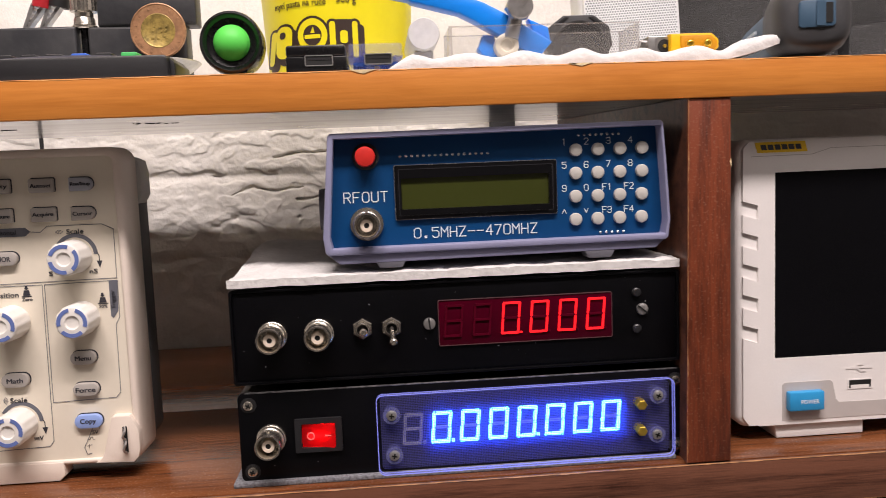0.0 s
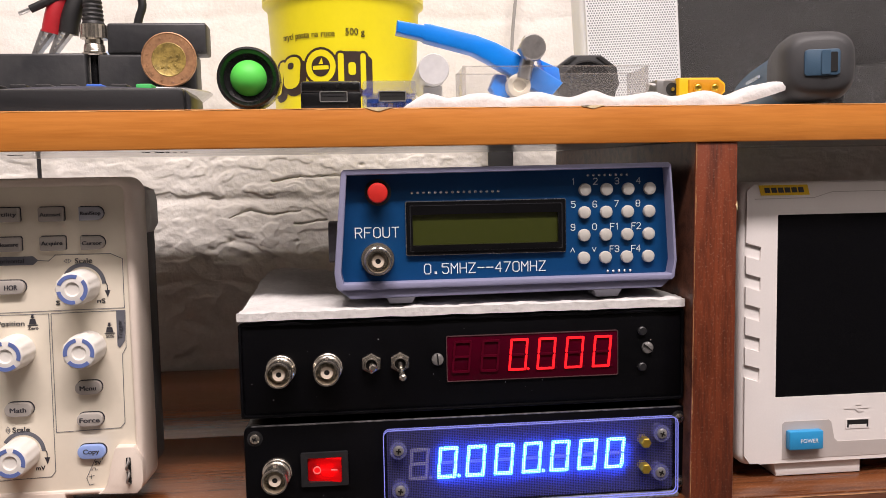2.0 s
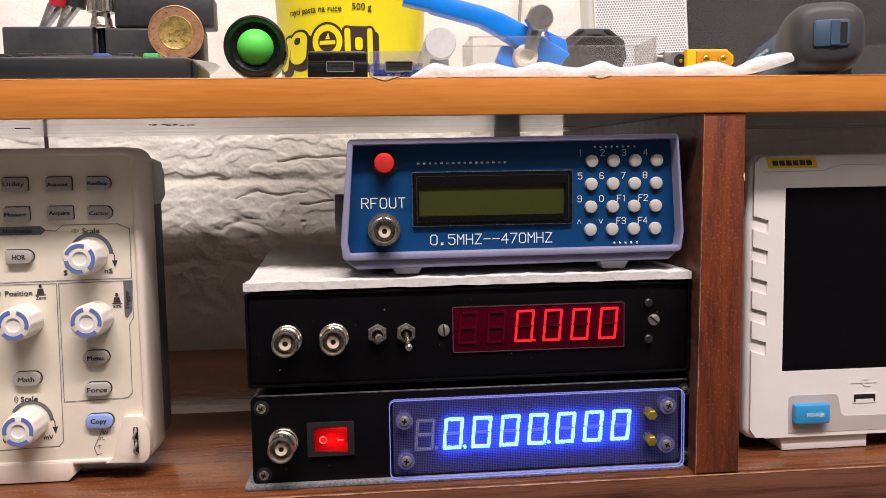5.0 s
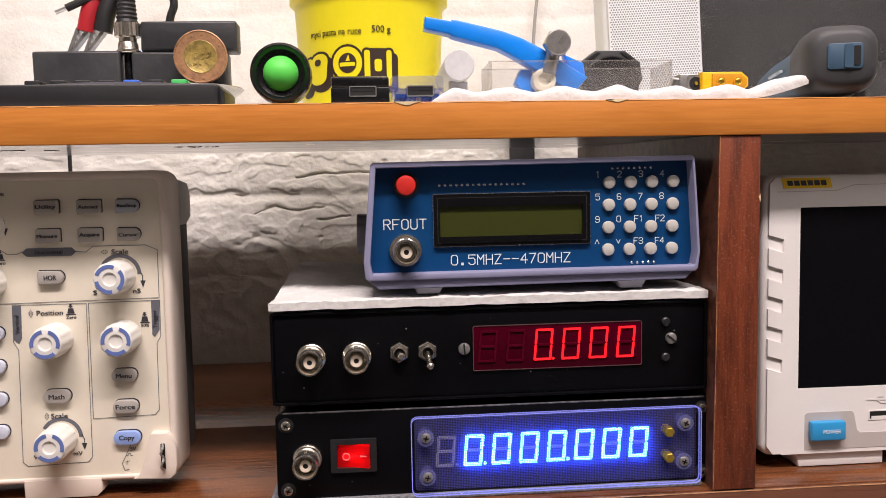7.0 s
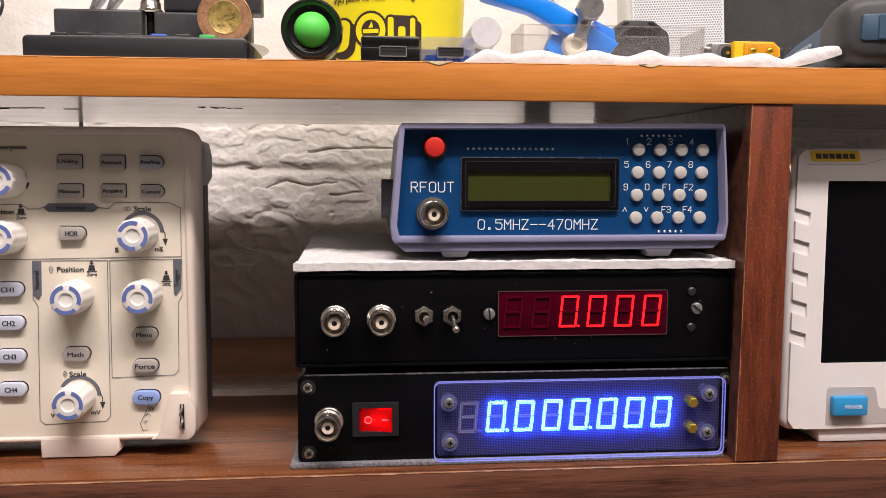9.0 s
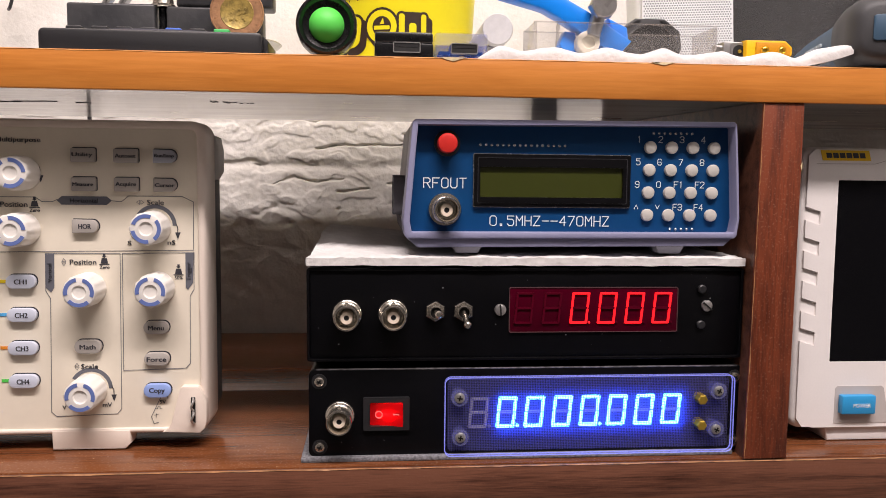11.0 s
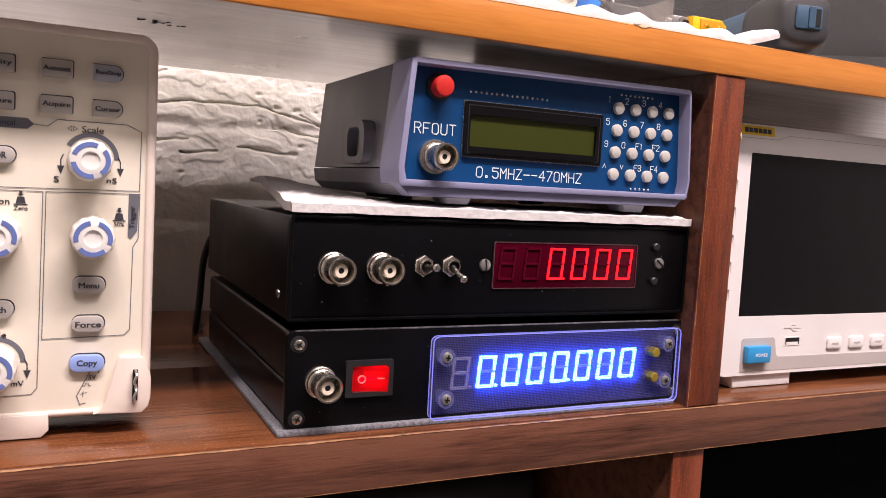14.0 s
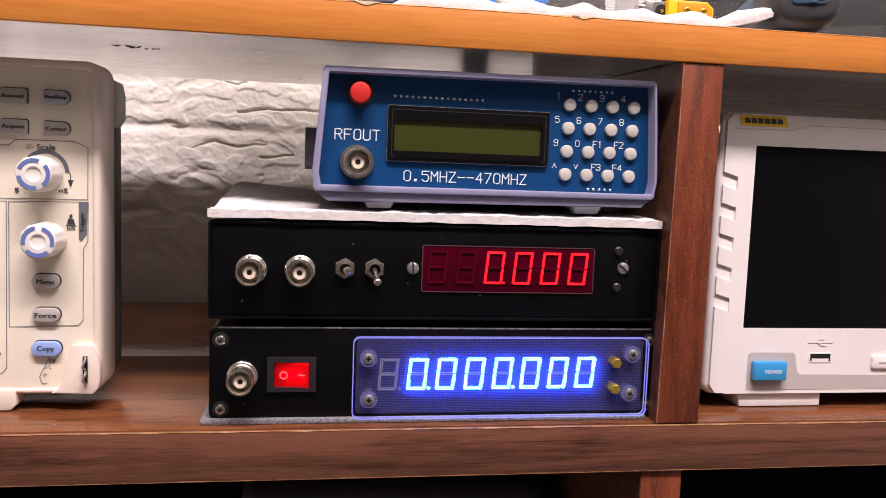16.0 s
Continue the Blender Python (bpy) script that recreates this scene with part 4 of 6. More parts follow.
m1, m2 = nt.nodes.new("ShaderNodeMixShader"), nt.nodes.new("ShaderNodeMixShader")
tc, mp, ck = nt.nodes.new("ShaderNodeTexCoord"), nt.nodes.new("ShaderNodeMapping"), nt.nodes.new("ShaderNodeTexChecker")
mp.inputs["Rotation"].default_value = (0, radians(45), 0)
ck.inputs["Scale"].default_value = 1900
ck.inputs["Color1"].default_value, ck.inputs["Color2"].default_value = (0.0, 0.0, 0.0, 1), (0.55, 0.55, 0.55, 1)
nt.links.new(tc.outputs["Object"], mp.inputs["Vector"])
nt.links.new(mp.outputs["Vector"], ck.inputs["Vector"])
m2.inputs["Fac"].default_value = 0.35
nt.links.new(tl.outputs[0], m2.inputs[1])
nt.links.new(gl.outputs[0], m2.inputs[2])
nt.links.new(ck.outputs["Color"], m1.inputs["Fac"])
nt.links.new(tr.outputs[0], m1.inputs[1])
nt.links.new(m2.outputs[0], m1.inputs[2])
nt.links.new(m1.outputs[0], nt.nodes["Material Output"].inputs["Surface"])
ACRYLIC_FLANK = clear("clear_acrylic_flank", (0.18, 0.19, 0.42), 0.2, 0.35)
ACRYLIC_EDGE = clear("blue_emitting_acrylic_edge", (0.15, 0.18, 0.6), 0.2, 0.45)
# The display's blue light in the cut edge is put in as emission.
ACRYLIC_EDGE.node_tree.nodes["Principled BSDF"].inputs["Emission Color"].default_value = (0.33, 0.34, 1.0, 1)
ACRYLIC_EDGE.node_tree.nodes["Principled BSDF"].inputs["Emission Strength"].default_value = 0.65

rf_generator()
paper_towel()
red_counter()
blue_counter()


def knob(parent, x, z, y=0.3662, r=0.0071, turn=0.0):
    """A white ribbed knob with three blue arcs and a dished middle."""
    bm = bmesh.new()
    n = 60
    prof = [(1.06, 0), (1.05, 0.001), (1.02, 0.0122), (0.97, 0.0130), (0.90, 0.0133), (0.44, 0.0133), (0.36, 0.0127), (0, 0.0122)]
    rows = []
    for k, (f, d) in enumerate(prof):
        row = []
        for i in range(n):
            rib = 1.0 + (0.03 * math.cos(12 * 2 * math.pi * i / n) if 0 < k < 3 else 0)
            t = 2 * math.pi * i / n
            row.append(bm.verts.new((x + r * f * rib * math.cos(t), y - d, z + r * f * rib * math.sin(t))))
        rows.append(row)
    for p, q in zip(rows, rows[1:]):
        for i in range(n):
            bm.faces.new((p[i], p[(i + 1) % n], q[(i + 1) % n], q[i]))
    bmesh.ops.remove_doubles(bm, verts=bm.verts, dist=1e-7)
    bmesh.ops.recalc_face_normals(bm, faces=bm.faces)
    k = part("knob", bm, KNOB_WHITE, parent, "white ribbed knob with blue arcs")
    for s in range(3):
        a0 = radians(turn + 120 * s + 14)
        a1 = radians(turn + 120 * s + 106)
        m = 12
        out = [(x + r * 0.91 * math.cos(a0 + (a1 - a0) * i / m), z + r * 0.91 * math.sin(a0 + (a1 - a0) * i / m)) for i in range(m + 1)]
        out += [(x + r * 0.68 * math.cos(a1 - (a1 - a0) * i / m), z + r * 0.68 * math.sin(a1 - (a1 - a0) * i / m)) for i in range(m + 1)]
        part("blue_arc", prism(out, y - 0.0135, y - 0.0130), KNOB_BLUE, k)
    return k


def scope_button(parent, x, z, w, h, text, style="box", material=None, tall=0.0020, y=0.3662):
    r = {"box": 0.0008, "pill": h / 2 - 0.0001}.get(style, 0.0008)
    o = rounded(x - w / 2, x + w / 2, z - h / 2, z + h / 2, r, 6)
    if style == "dee":
        q = h / 2 - 0.0001
        o = [(x - w / 2, z + h / 2), (x - w / 2, z - h / 2)] + [(x + w / 2 - q + q * math.cos(radians(t)), z + q * math.sin(radians(t))) for t in range(-90, 91, 15)]
    m = material or BTN_GREY
    # Dark copy shifted up and right: the shadow in the button's gap, painted.
    recess = [(x + (px - x) * 1.03 + 0.00025, z + (pz - z) * 1.05 + 0.00028) for px, pz in o]
    part("gap_shadow", prism(recess, y - 0.0002, y + 0.0004), PRINT_DARK, parent)
    b = part("button", prism(o, y - 0.0024, y + 0.0005, 0.0005), m, parent)
    words(text, x, z, y - 0.00245, tall, PRINT_DARK, b, "button_label", width=min(w * 0.84, len(text) * tall * 0.82), thin=0.00009)
    return b


def arc(cx, cz, r0, r1, a0, a1, n=24):
    out = [(cx + r1 * math.cos(radians(a0 + (a1 - a0) * i / n)), cz + r1 * math.sin(radians(a0 + (a1 - a0) * i / n))) for i in range(n + 1)]
    return out + [(cx + r0 * math.cos(radians(a1 + (a0 - a1) * i / n)), cz + r0 * math.sin(radians(a1 + (a0 - a1) * i / n))) for i in range(n + 1)]


def zero_mark(parent, x, z, y, text):
    """The small weight-shaped push symbol with its caption."""
    part("push_symbol", prism([(x - 0.0016, z - 0.0012), (x + 0.0016, z - 0.0012), (x + 0.0011, z + 0.0012), (x - 0.0011, z + 0.0012)], y - 0.0001, y + 0.0002), PRINT_DARK, parent)
    part("push_symbol", prism([(x - 0.0005, z + 0.0032), (x + 0.0005, z + 0.0032), (x + 0.0005, z + 0.0022), (x + 0.0010, z + 0.0022), (x, z + 0.0013), (x - 0.0010, z + 0.0022), (x - 0.0005, z + 0.0022)], y - 0.0001, y + 0.0002), PRINT_DARK, parent)
    part("push_symbol", box(x - 0.0022, x + 0.0022, y - 0.0001, y + 0.0002, z - 0.0018, z - 0.0014), PRINT_DARK, parent)
    words(text, x, z - 0.0029, y, 0.0015, PRINT_DARK, parent, "caption", thin=0.00003)


def oscilloscope():
    g = thing("oscilloscope", (-0.2, 0.42, S0), "beige bench oscilloscope with white knobs and blue accents", "oscilloscope")
    n = 6
    part("rear_shell", prism(rounded(-0.425, -0.1146, 0.0150, 0.1515, 0.006), 0.3855, 0.409, 0.004), SCOPE_REAR, g, "dark rear housing")
    pv = prism([(0.0, 0.1518), (-0.004, 0.1500), (-0.0052, 0.1445), (-0.0052, 0.1338), (-0.0030, 0.1300), (0.0, 0.1290)][::-1], 0.388, 0.402, 0.0008)
    for v in pv.verts:
        v.co.x = -0.1168 - v.co.x
    bmesh.ops.recalc_face_normals(pv, faces=pv.faces)
    part("handle_pivot", pv, PIVOT_GREY, g, "pale grey handle pivot")
    # soft rounded bezel round a recessed overlay
    secs = [(0.3672, -0.1174, 0.0158, 0.1520, 0.0030, -0.4215), (0.3656, -0.1171, 0.0155, 0.1523, 0.0032, -0.4218), (0.3652, -0.1162, 0.0148, 0.1530, 0.0040, -0.4235), (0.3653, -0.1150, 0.0138, 0.1545, 0.0055, -0.4260),
            (0.3662, -0.1140, 0.0132, 0.1554, 0.0062, -0.4280), (0.3690, -0.1135, 0.0128, 0.1560, 0.0066, -0.4290), (0.3855, -0.1131, 0.0128, 0.1562, 0.0068, -0.4290), (0.3862, -0.1142, 0.0150, 0.1545, 0.0060, -0.4270)]
    bm = bmesh.new()
    rings = [[bm.verts.new((px, yy, pz)) for px, pz in rounded(xl, xr, za, zb, r, 8)] for yy, xr, za, zb, r, xl in secs]
    for p, q in zip(rings, rings[1:]):
        for i in range(len(p)):
            bm.faces.new((p[i], p[(i + 1) % len(p)], q[(i + 1) % len(p)], q[i]))
    bmesh.ops.recalc_face_normals(bm, faces=bm.faces)
    part("front_bezel", bm, SCOPE_BEIGE, g, sharp=60)
    p = part("control_panel", prism(rounded(-0.4218, -0.1172, 0.0156, 0.1522, 0.003, n), 0.3663, 0.3680), SCOPE_PANEL, g, "grey-beige printed overlay")
    y = 0.3662
    for x in (-0.1662, -0.36):
        part("foot", prism([(x - 0.0172, S0 + 0.0005), (x + 0.0150, S0 + 0.0005), (x + 0.0175, S0 + 0.003), (x + 0.0175, 0.0150), (x - 0.0175, 0.0150)], 0.3650, 0.375, 0.0006), SCOPE_BEIGE, g)
        part("foot", box(x - 0.017, x + 0.017, 0.42, 0.43, S0, 0.0180), SCOPE_BEIGE, g)
    for x, z, t in ((-0.1665, 0.1401, "Utility"), (-0.1480, 0.1400, "Autoset"), (-0.1665, 0.1272, "Measure"), (-0.1480, 0.1272, "Acquire")):
        scope_button(p, x, z, 0.0105, 0.0062, t, y=y, tall=0.0017)
    scope_button(p, -0.1311, 0.1400, 0.0100, 0.0060, "Run/Stop", "dee", BTN_WHITE2, 0.0015, y=y)
    scope_button(p, -0.1311, 0.1271, 0.0100, 0.0060, "Cursor", "dee", None, 0.0017, y=y)
    scope_button(p, -0.1662, 0.1084, 0.0112, 0.0061, "HOR", "dee", None, 0.0022, y=y)
    scope_button(p, -0.1362, 0.0624, 0.0112, 0.0060, "Menu", "pill", None, 0.0021, y=y)
    scope_button(p, -0.1362, 0.0479, 0.0112, 0.0060, "Force", "pill", None, 0.0021, y=y)
    scope_button(p, -0.1363, 0.0332, 0.0120, 0.0063, "Copy", "pill", BTN_BLUE, 0.0021, y=y)
    scope_button(p, -0.1664, 0.0538, 0.0118, 0.0062, "Math", "pill", None, 0.0021, y=y)
    for i, tick in enumerate((TICK_YELLOW, TICK_BLUE, TICK_ORANGE, TICK_GREEN)):
        z = 0.0835 - 0.0151 * i
        scope_button(p, -0.1946 - 0.0001 * i, z, 0.0128, 0.0062, "CH%d" % (i + 1), "pill", BTN_WHITE, 0.0022, y=y)
        part("channel_tick", box(-0.2050, -0.2012, y - 0.0002, y + 0.0002, z - 0.0007, z + 0.0007), tick, p)
    for x, z, t in ((-0.1367, 0.1081, 54), (-0.1354, 0.0805, -34), (-0.1657, 0.0802, -34), (-0.1665, 0.0336, -34), (-0.1935, 0.1070, -10), (-0.1927, 0.1318, -10)):
        knob(p, x, z, y, turn=t)
    # printed lines
    bm = bmesh.new()
    for line in ([(-0.2274, 0.1213), (-0.1879, 0.1213), (-0.1851, 0.1193), (-0.1805, 0.1193), (-0.1785, 0.1203)], [(-0.1551, 0.1199), (-0.1506, 0.1195), (-0.1475, 0.1221), (-0.1241, 0.1221), (-0.1191, 0.1197), (-0.1193, 0.0977), (-0.2284, 0.0964)],
                 [(-0.1843, 0.0961), (-0.1846, 0.0792), (-0.1826, 0.0756), (-0.1837, 0.0234), (-0.1814, 0.0213), (-0.1546, 0.0222), (-0.1527, 0.0246), (-0.1518, 0.0961), (-0.1843, 0.0961)],
                 [(-0.1508, 0.0961), (-0.1514, 0.0424), (-0.1236, 0.0432), (-0.1216, 0.0454), (-0.1212, 0.0767), (-0.1194, 0.0798), (-0.1191, 0.0966), (-0.1508, 0.0961)],
                 [(-0.1319, 0.0309), (-0.1349, 0.0302), (-0.1395, 0.0207), (-0.1384, 0.0174), (-0.1365, 0.0178)], [(-0.1319, 0.0309), (-0.1322, 0.0291)]):
        stroke(line, 0.00028, y - 0.0001, bm)
    part("printed_outline", bm, PRINT_GREY, p)
    part("section_tab", prism([(-0.1787, 0.1199), (-0.1765, 0.1218), (-0.1570, 0.1218), (-0.1549, 0.1199), (-0.1571, 0.1180), (-0.1766, 0.1180)], y - 0.00015, y + 0.0002), PRINT_GREY, p, "slate section tab")
    part("section_tab", prism([(-0.1843, 0.0959), (-0.1805, 0.0959), (-0.1809, 0.0807), (-0.1822, 0.0785), (-0.1844, 0.0804)], y - 0.00015, y + 0.0002), PRINT_GREY, p, "slate section tab")
    part("section_tab", prism([(-0.1230, 0.0967), (-0.1193, 0.0967), (-0.1198, 0.0828), (-0.1221, 0.0796), (-0.1231, 0.0807)], y - 0.00015, y + 0.0002), PRINT_GREY, p, "slate section tab")
    words("Horizontal", *(-0.1669, 0.1199), y - 0.0003, 0.0019, PRINT_DARK, p, width=0.0120)
    words("Vertical", *(-0.1826, 0.0873), y - 0.0003, 0.0018, PRINT_DARK, p, width=0.0085, turn=90)
    words("Trigger", *(-0.1214, 0.0880), y - 0.0003, 0.0018, PRINT_DARK, p, width=0.0085, turn=90)
    for t, q, h, w in (("Scale", (-0.1358, 0.1193), 0.0023, 0.0073), ("Position", (-0.1681, 0.0922), 0.0023, 0.0115), ("Scale", (-0.1665, 0.0444), 0.0023, 0.0073), ("Position", (-0.1971, 0.1180), 0.0023, 0.0115), ("Multipurpose", (-0.1944, 0.1463), 0.0021, 0.0190),
                       ("S", (-0.1476, 0.1009), 0.0020, 0.0016), ("nS", (-0.1291, 0.1012), 0.0020, 0.0034), ("mV", (-0.1591, 0.0265), 0.0020, 0.0040), ("V", (-0.1781, 0.0255), 0.0018, 0.0016), ("5V", (-0.1343, 0.0275), 0.0016, 0.0026)):
        words(t, *q, y - 0.0001, h, PRINT_DARK, p, width=w, thin=0.00004)
    for q, t in (((-0.1883, 0.1183), "Zero"), ((-0.1588, 0.0928), "Zero"), ((-0.1262, 0.0880), "50%")):
        zero_mark(p, q[0], q[1], y, t)
    for q, flat in (((-0.1425, 0.1193), True), ((-0.1764, 0.0922), False), ((-0.1720, 0.0444), False)):
        for s in (1, -1):
            d = [(0.0016, 0.0), (0.0003, 0.0009), (0.0003, -0.0009)]
            tri = [(q[0] + s * (u if flat else v), q[1] + s * (v if flat else u)) for u, v in d]
            bm = stroke(tri + tri[:1], 0.0002, y - 0.0001)
            part("arrow_mark", bm, PRINT_GREY, p)
    for cx, cz, a0, a1 in ((-0.1362, 0.1088, 0, 150), (-0.1660, 0.0342, 0, 150)):
        part("dial_arc", prism(arc(cx, cz, 0.0078, 0.0095, a0, a1), y - 0.0001, y + 0.0002), PRINT_GREY, p)
        for s in (1, -1):
            x = cx + s * 0.0100
            part("dial_arrow", prism([(x - 0.0012, cz - 0.003), (x + 0.0012, cz - 0.003), (x, cz - 0.0062)], y - 0.0001, y + 0.0002), PRINT_DARK, p)
            bm = stroke([(cx + s * 0.0092, cz + 0.001), (x, cz - 0.0008), (x, cz - 0.003)], 0.0004, y - 0.0001)
            part("dial_arrow", bm, PRINT_DARK, p)
    x, z = (-0.1853, 0.1310)
    part("dial_arrow", prism([(x - 0.0012, z), (x + 0.0012, z), (x, z - 0.0032)], y - 0.0001, y + 0.0002), PRINT_DARK, p)
    part("dial_arrow", stroke([(x - 0.0003, z + 0.0036), (x, z)], 0.0004, y - 0.0001), PRINT_DARK, p)
    bm = stroke([(-0.1375, 0.0243), (-0.1367, 0.0243), (-0.1366, 0.0253), (-0.1355, 0.0253), (-0.1356, 0.0243), (-0.1347, 0.0243)], 0.0002, y - 0.0001)
    stroke([(-0.1383, 0.0213), (-0.1361, 0.0218)], 0.0002, y - 0.0001, bm)
    stroke([(-0.1373, 0.0222), (-0.1374, 0.0203)], 0.0002, y - 0.0001, bm)
    part("probe_mark", bm, PRINT_DARK, p)
    # probe calibration corner
    k = part("probe_corner", prism([(-0.1338, 0.0142), (-0.1312, 0.0160), (-0.1298, 0.0185), (-0.1256, 0.0347), (-0.1246, 0.0355), (-0.1176, 0.0353), (-0.1168, 0.0345), (-0.1142, 0.0290), (-0.1138, 0.0270), (-0.1138, 0.0195), (-0.1146, 0.0160), (-0.1170, 0.0137)], 0.3622, 0.3700, 0.0006), SCOPE_BEIGE, g, "raised beige calibration corner")
    part("terminal_slot", prism(rounded(-0.1205, -0.1186, 0.0187, 0.0308, 0.0004), 0.3609, 0.3614), BLACK_HOLE, k)
    for z in (0.0275, 0.0215):
        part("terminal", tube(curve_points([(-0.1196, 0.3614, z + 0.003), (-0.1192, 0.3594, z + 0.0015), (-0.1200, 0.3590, z - 0.001), (-0.1194, 0.3610, z - 0.0028)], 5), 0.00055, 8), STEEL, k, "bent steel terminal")


PIVOT_GREY = mat("pale_grey_plastic", (0.66, 0.66, 0.63), 0.5, vary=0.05)
SCOPE_REAR = mat("dark_rear_plastic", (0.05, 0.048, 0.047), 0.55, vary=0.08)
BTN_WHITE2 = mat("grey_blue_button", (0.40, 0.42, 0.48), 0.5, vary=0.03)
TICK_YELLOW = mat("yellow_print", (0.85, 0.65, 0.02), 0.5)
TICK_BLUE = mat("light_blue_print", (0.1, 0.45, 0.85), 0.5)
TICK_ORANGE = mat("orange_print", (0.85, 0.30, 0.03), 0.5)
TICK_GREEN = mat("green_print", (0.1, 0.65, 0.1), 0.5)


def bench_instrument():
    g = thing("bench_instrument", (0.3, 0.42, S0), "white plastic bench instrument with a large black screen", "instrument")
    y = 0.357
    n = 6
    part("rear_case", prism(rounded(0.1655, 0.4650, 0.0150, 0.1450, 0.005, n), 0.376, 0.470, 0.004), FN_WHITE, g)
    part("front_bezel", ring(rounded(0.1733, 0.4665, 0.0130, 0.1474, 0.0006, n), rounded(0.1814, 0.4330, 0.0453, 0.1326, 0.0006, n), y, 0.380), FN_WHITE, g)
    part("bezel_edge", prism(rounded(0.1634, 0.4670, 0.0122, 0.1481, 0.006, n), y + 0.0012, 0.381, 0.0030, seg=4), FN_WHITE, g)
    part("screen", prism(rounded(0.1810, 0.4334, 0.0450, 0.1330, 0.0006, n), y + 0.0006, y + 0.0016), FN_SCREEN, g, "black switched-off screen")
    # grip strip: raised pads between slanted notches
    for i in range(6):
        zt = 0.1157 - 0.0145 * (i - 1)
        zb = 0.1157 - 0.0145 * i
        top = [(0.1733, zt - 0.0045), (0.1660, zt - 0.0021)] if i else [(0.1733, 0.1470), (0.1692, 0.1470), (0.1662, 0.1440)]
        bot = [(0.1660, zb + 0.0042), (0.1733, zb + 0.0020)] if i < 5 else [(0.1660, 0.0175), (0.1690, 0.0134), (0.1733, 0.0134)]
        part("grip_pad", prism((top + bot)[::-1], y, y + 0.0022), FN_WHITE, g)
    # power button on a flat strip painted with a recess's shade
    part("recess", prism([(0.1850, 0.0170), (0.1850, 0.0322), (0.1862, 0.0334), (0.2085, 0.0334), (0.2098, 0.0322), (0.2115, 0.0240), (0.2130, 0.0225), (0.4550, 0.0205), (0.4550, 0.0150), (0.1850, 0.0150)], y - 0.0002, y + 0.0004), FN_SHADE, g, "lower strip with its recess shade painted warm grey")
    part("power_button", box(0.1868, 0.2040, y - 0.0038, y + 0.0002, 0.0202, 0.0294, 0.0008), FN_BLUE, g, "sky blue power button")
    words("POWER", 0.1968, 0.0246, y - 0.0039, 0.0019, SILK, g, width=0.0088)
    u = part("usb_port", ring(rounded(0.2172, 0.2294, 0.0284, 0.0332, 0.0003), rounded(0.2178, 0.2288, 0.0289, 0.0327, 0.0002), y - 0.0003, y + 0.0004), FN_WHITE, g, "USB socket")
    part("opening", box(0.2176, 0.2290, y - 0.0001, y + 0.0003, 0.0287, 0.0329), BLACK_HOLE, u)
    part("tongue", box(0.2188, 0.2278, y - 0.0003, y + 0.0003, 0.0289, 0.0303), FN_WHITE, u)
    bm = stroke([(0.2166, 0.0386), (0.2290, 0.0386)], 0.0008, y - 0.0003)
    stroke([(0.2200, 0.0386), (0.2220, 0.0402), (0.2245, 0.0402)], 0.0008, y - 0.0003, bm)
    stroke([(0.2215, 0.0386), (0.2235, 0.0370), (0.2258, 0.0370)], 0.0008, y - 0.0003, bm)
    part("usb_symbol", bm, FN_WHITE, u)
    for i in range(8):
        x = 0.2571 + 0.0186 * i
        part("soft_key", prism(rounded(x - 0.0060, x + 0.0060, 0.0252, 0.0322, 0.0015), y - 0.0014, y + 0.0005, 0.0008), FN_WHITE, g)
        part("key_caption", box(x - 0.0025, x + 0.0025, y - 0.0016, y - 0.001, 0.0281, 0.0290), FN_SHADE, g)
    lab = part("badge", prism([(0.1716, 0.1466), (0.1955, 0.1466), (0.1968, 0.1418), (0.1729, 0.1418)], y - 0.0003, y + 0.0003), YELLOW, g, "yellow badge with black bars")
    for i in range(6):
        x = 0.1742 + 0.0033 * i
        part("badge_mark", prism([(x, 0.1454), (x + 0.0026, 0.1454), (x + 0.0032, 0.1430), (x + 0.0006, 0.1430)], y - 0.0005, y), PRINT_DARK, lab)
    part("crease_shade", stroke([(0.1700, 0.1402), (0.1990, 0.1404), (0.2080, 0.1430), (0.4600, 0.1436)], 0.0003, y - 0.0002), FN_SHADE, g)
    for x in (0.2050, 0.4200):
        part("foot", prism([(x - 0.0235, 0.0130), (x - 0.0215, S0 + 0.0004), (x + 0.0215, S0 + 0.0004), (x + 0.0215, 0.0130)], y + 0.002, 0.384, 0.0005), FN_WHITE, g)
        part("foot", box(x - 0.02, x + 0.02, 0.45, 0.465, S0, 0.0155), FN_WHITE, g)


# Shaded copy of the white plastic for recess and crease, also caption print.
FN_SHADE = mat("warm_grey_shade_and_print", (0.50, 0.46, 0.44), 0.5, vary=0.03)

oscilloscope()
bench_instrument()


# ---- things on the upper shelf ----
T = UZ1


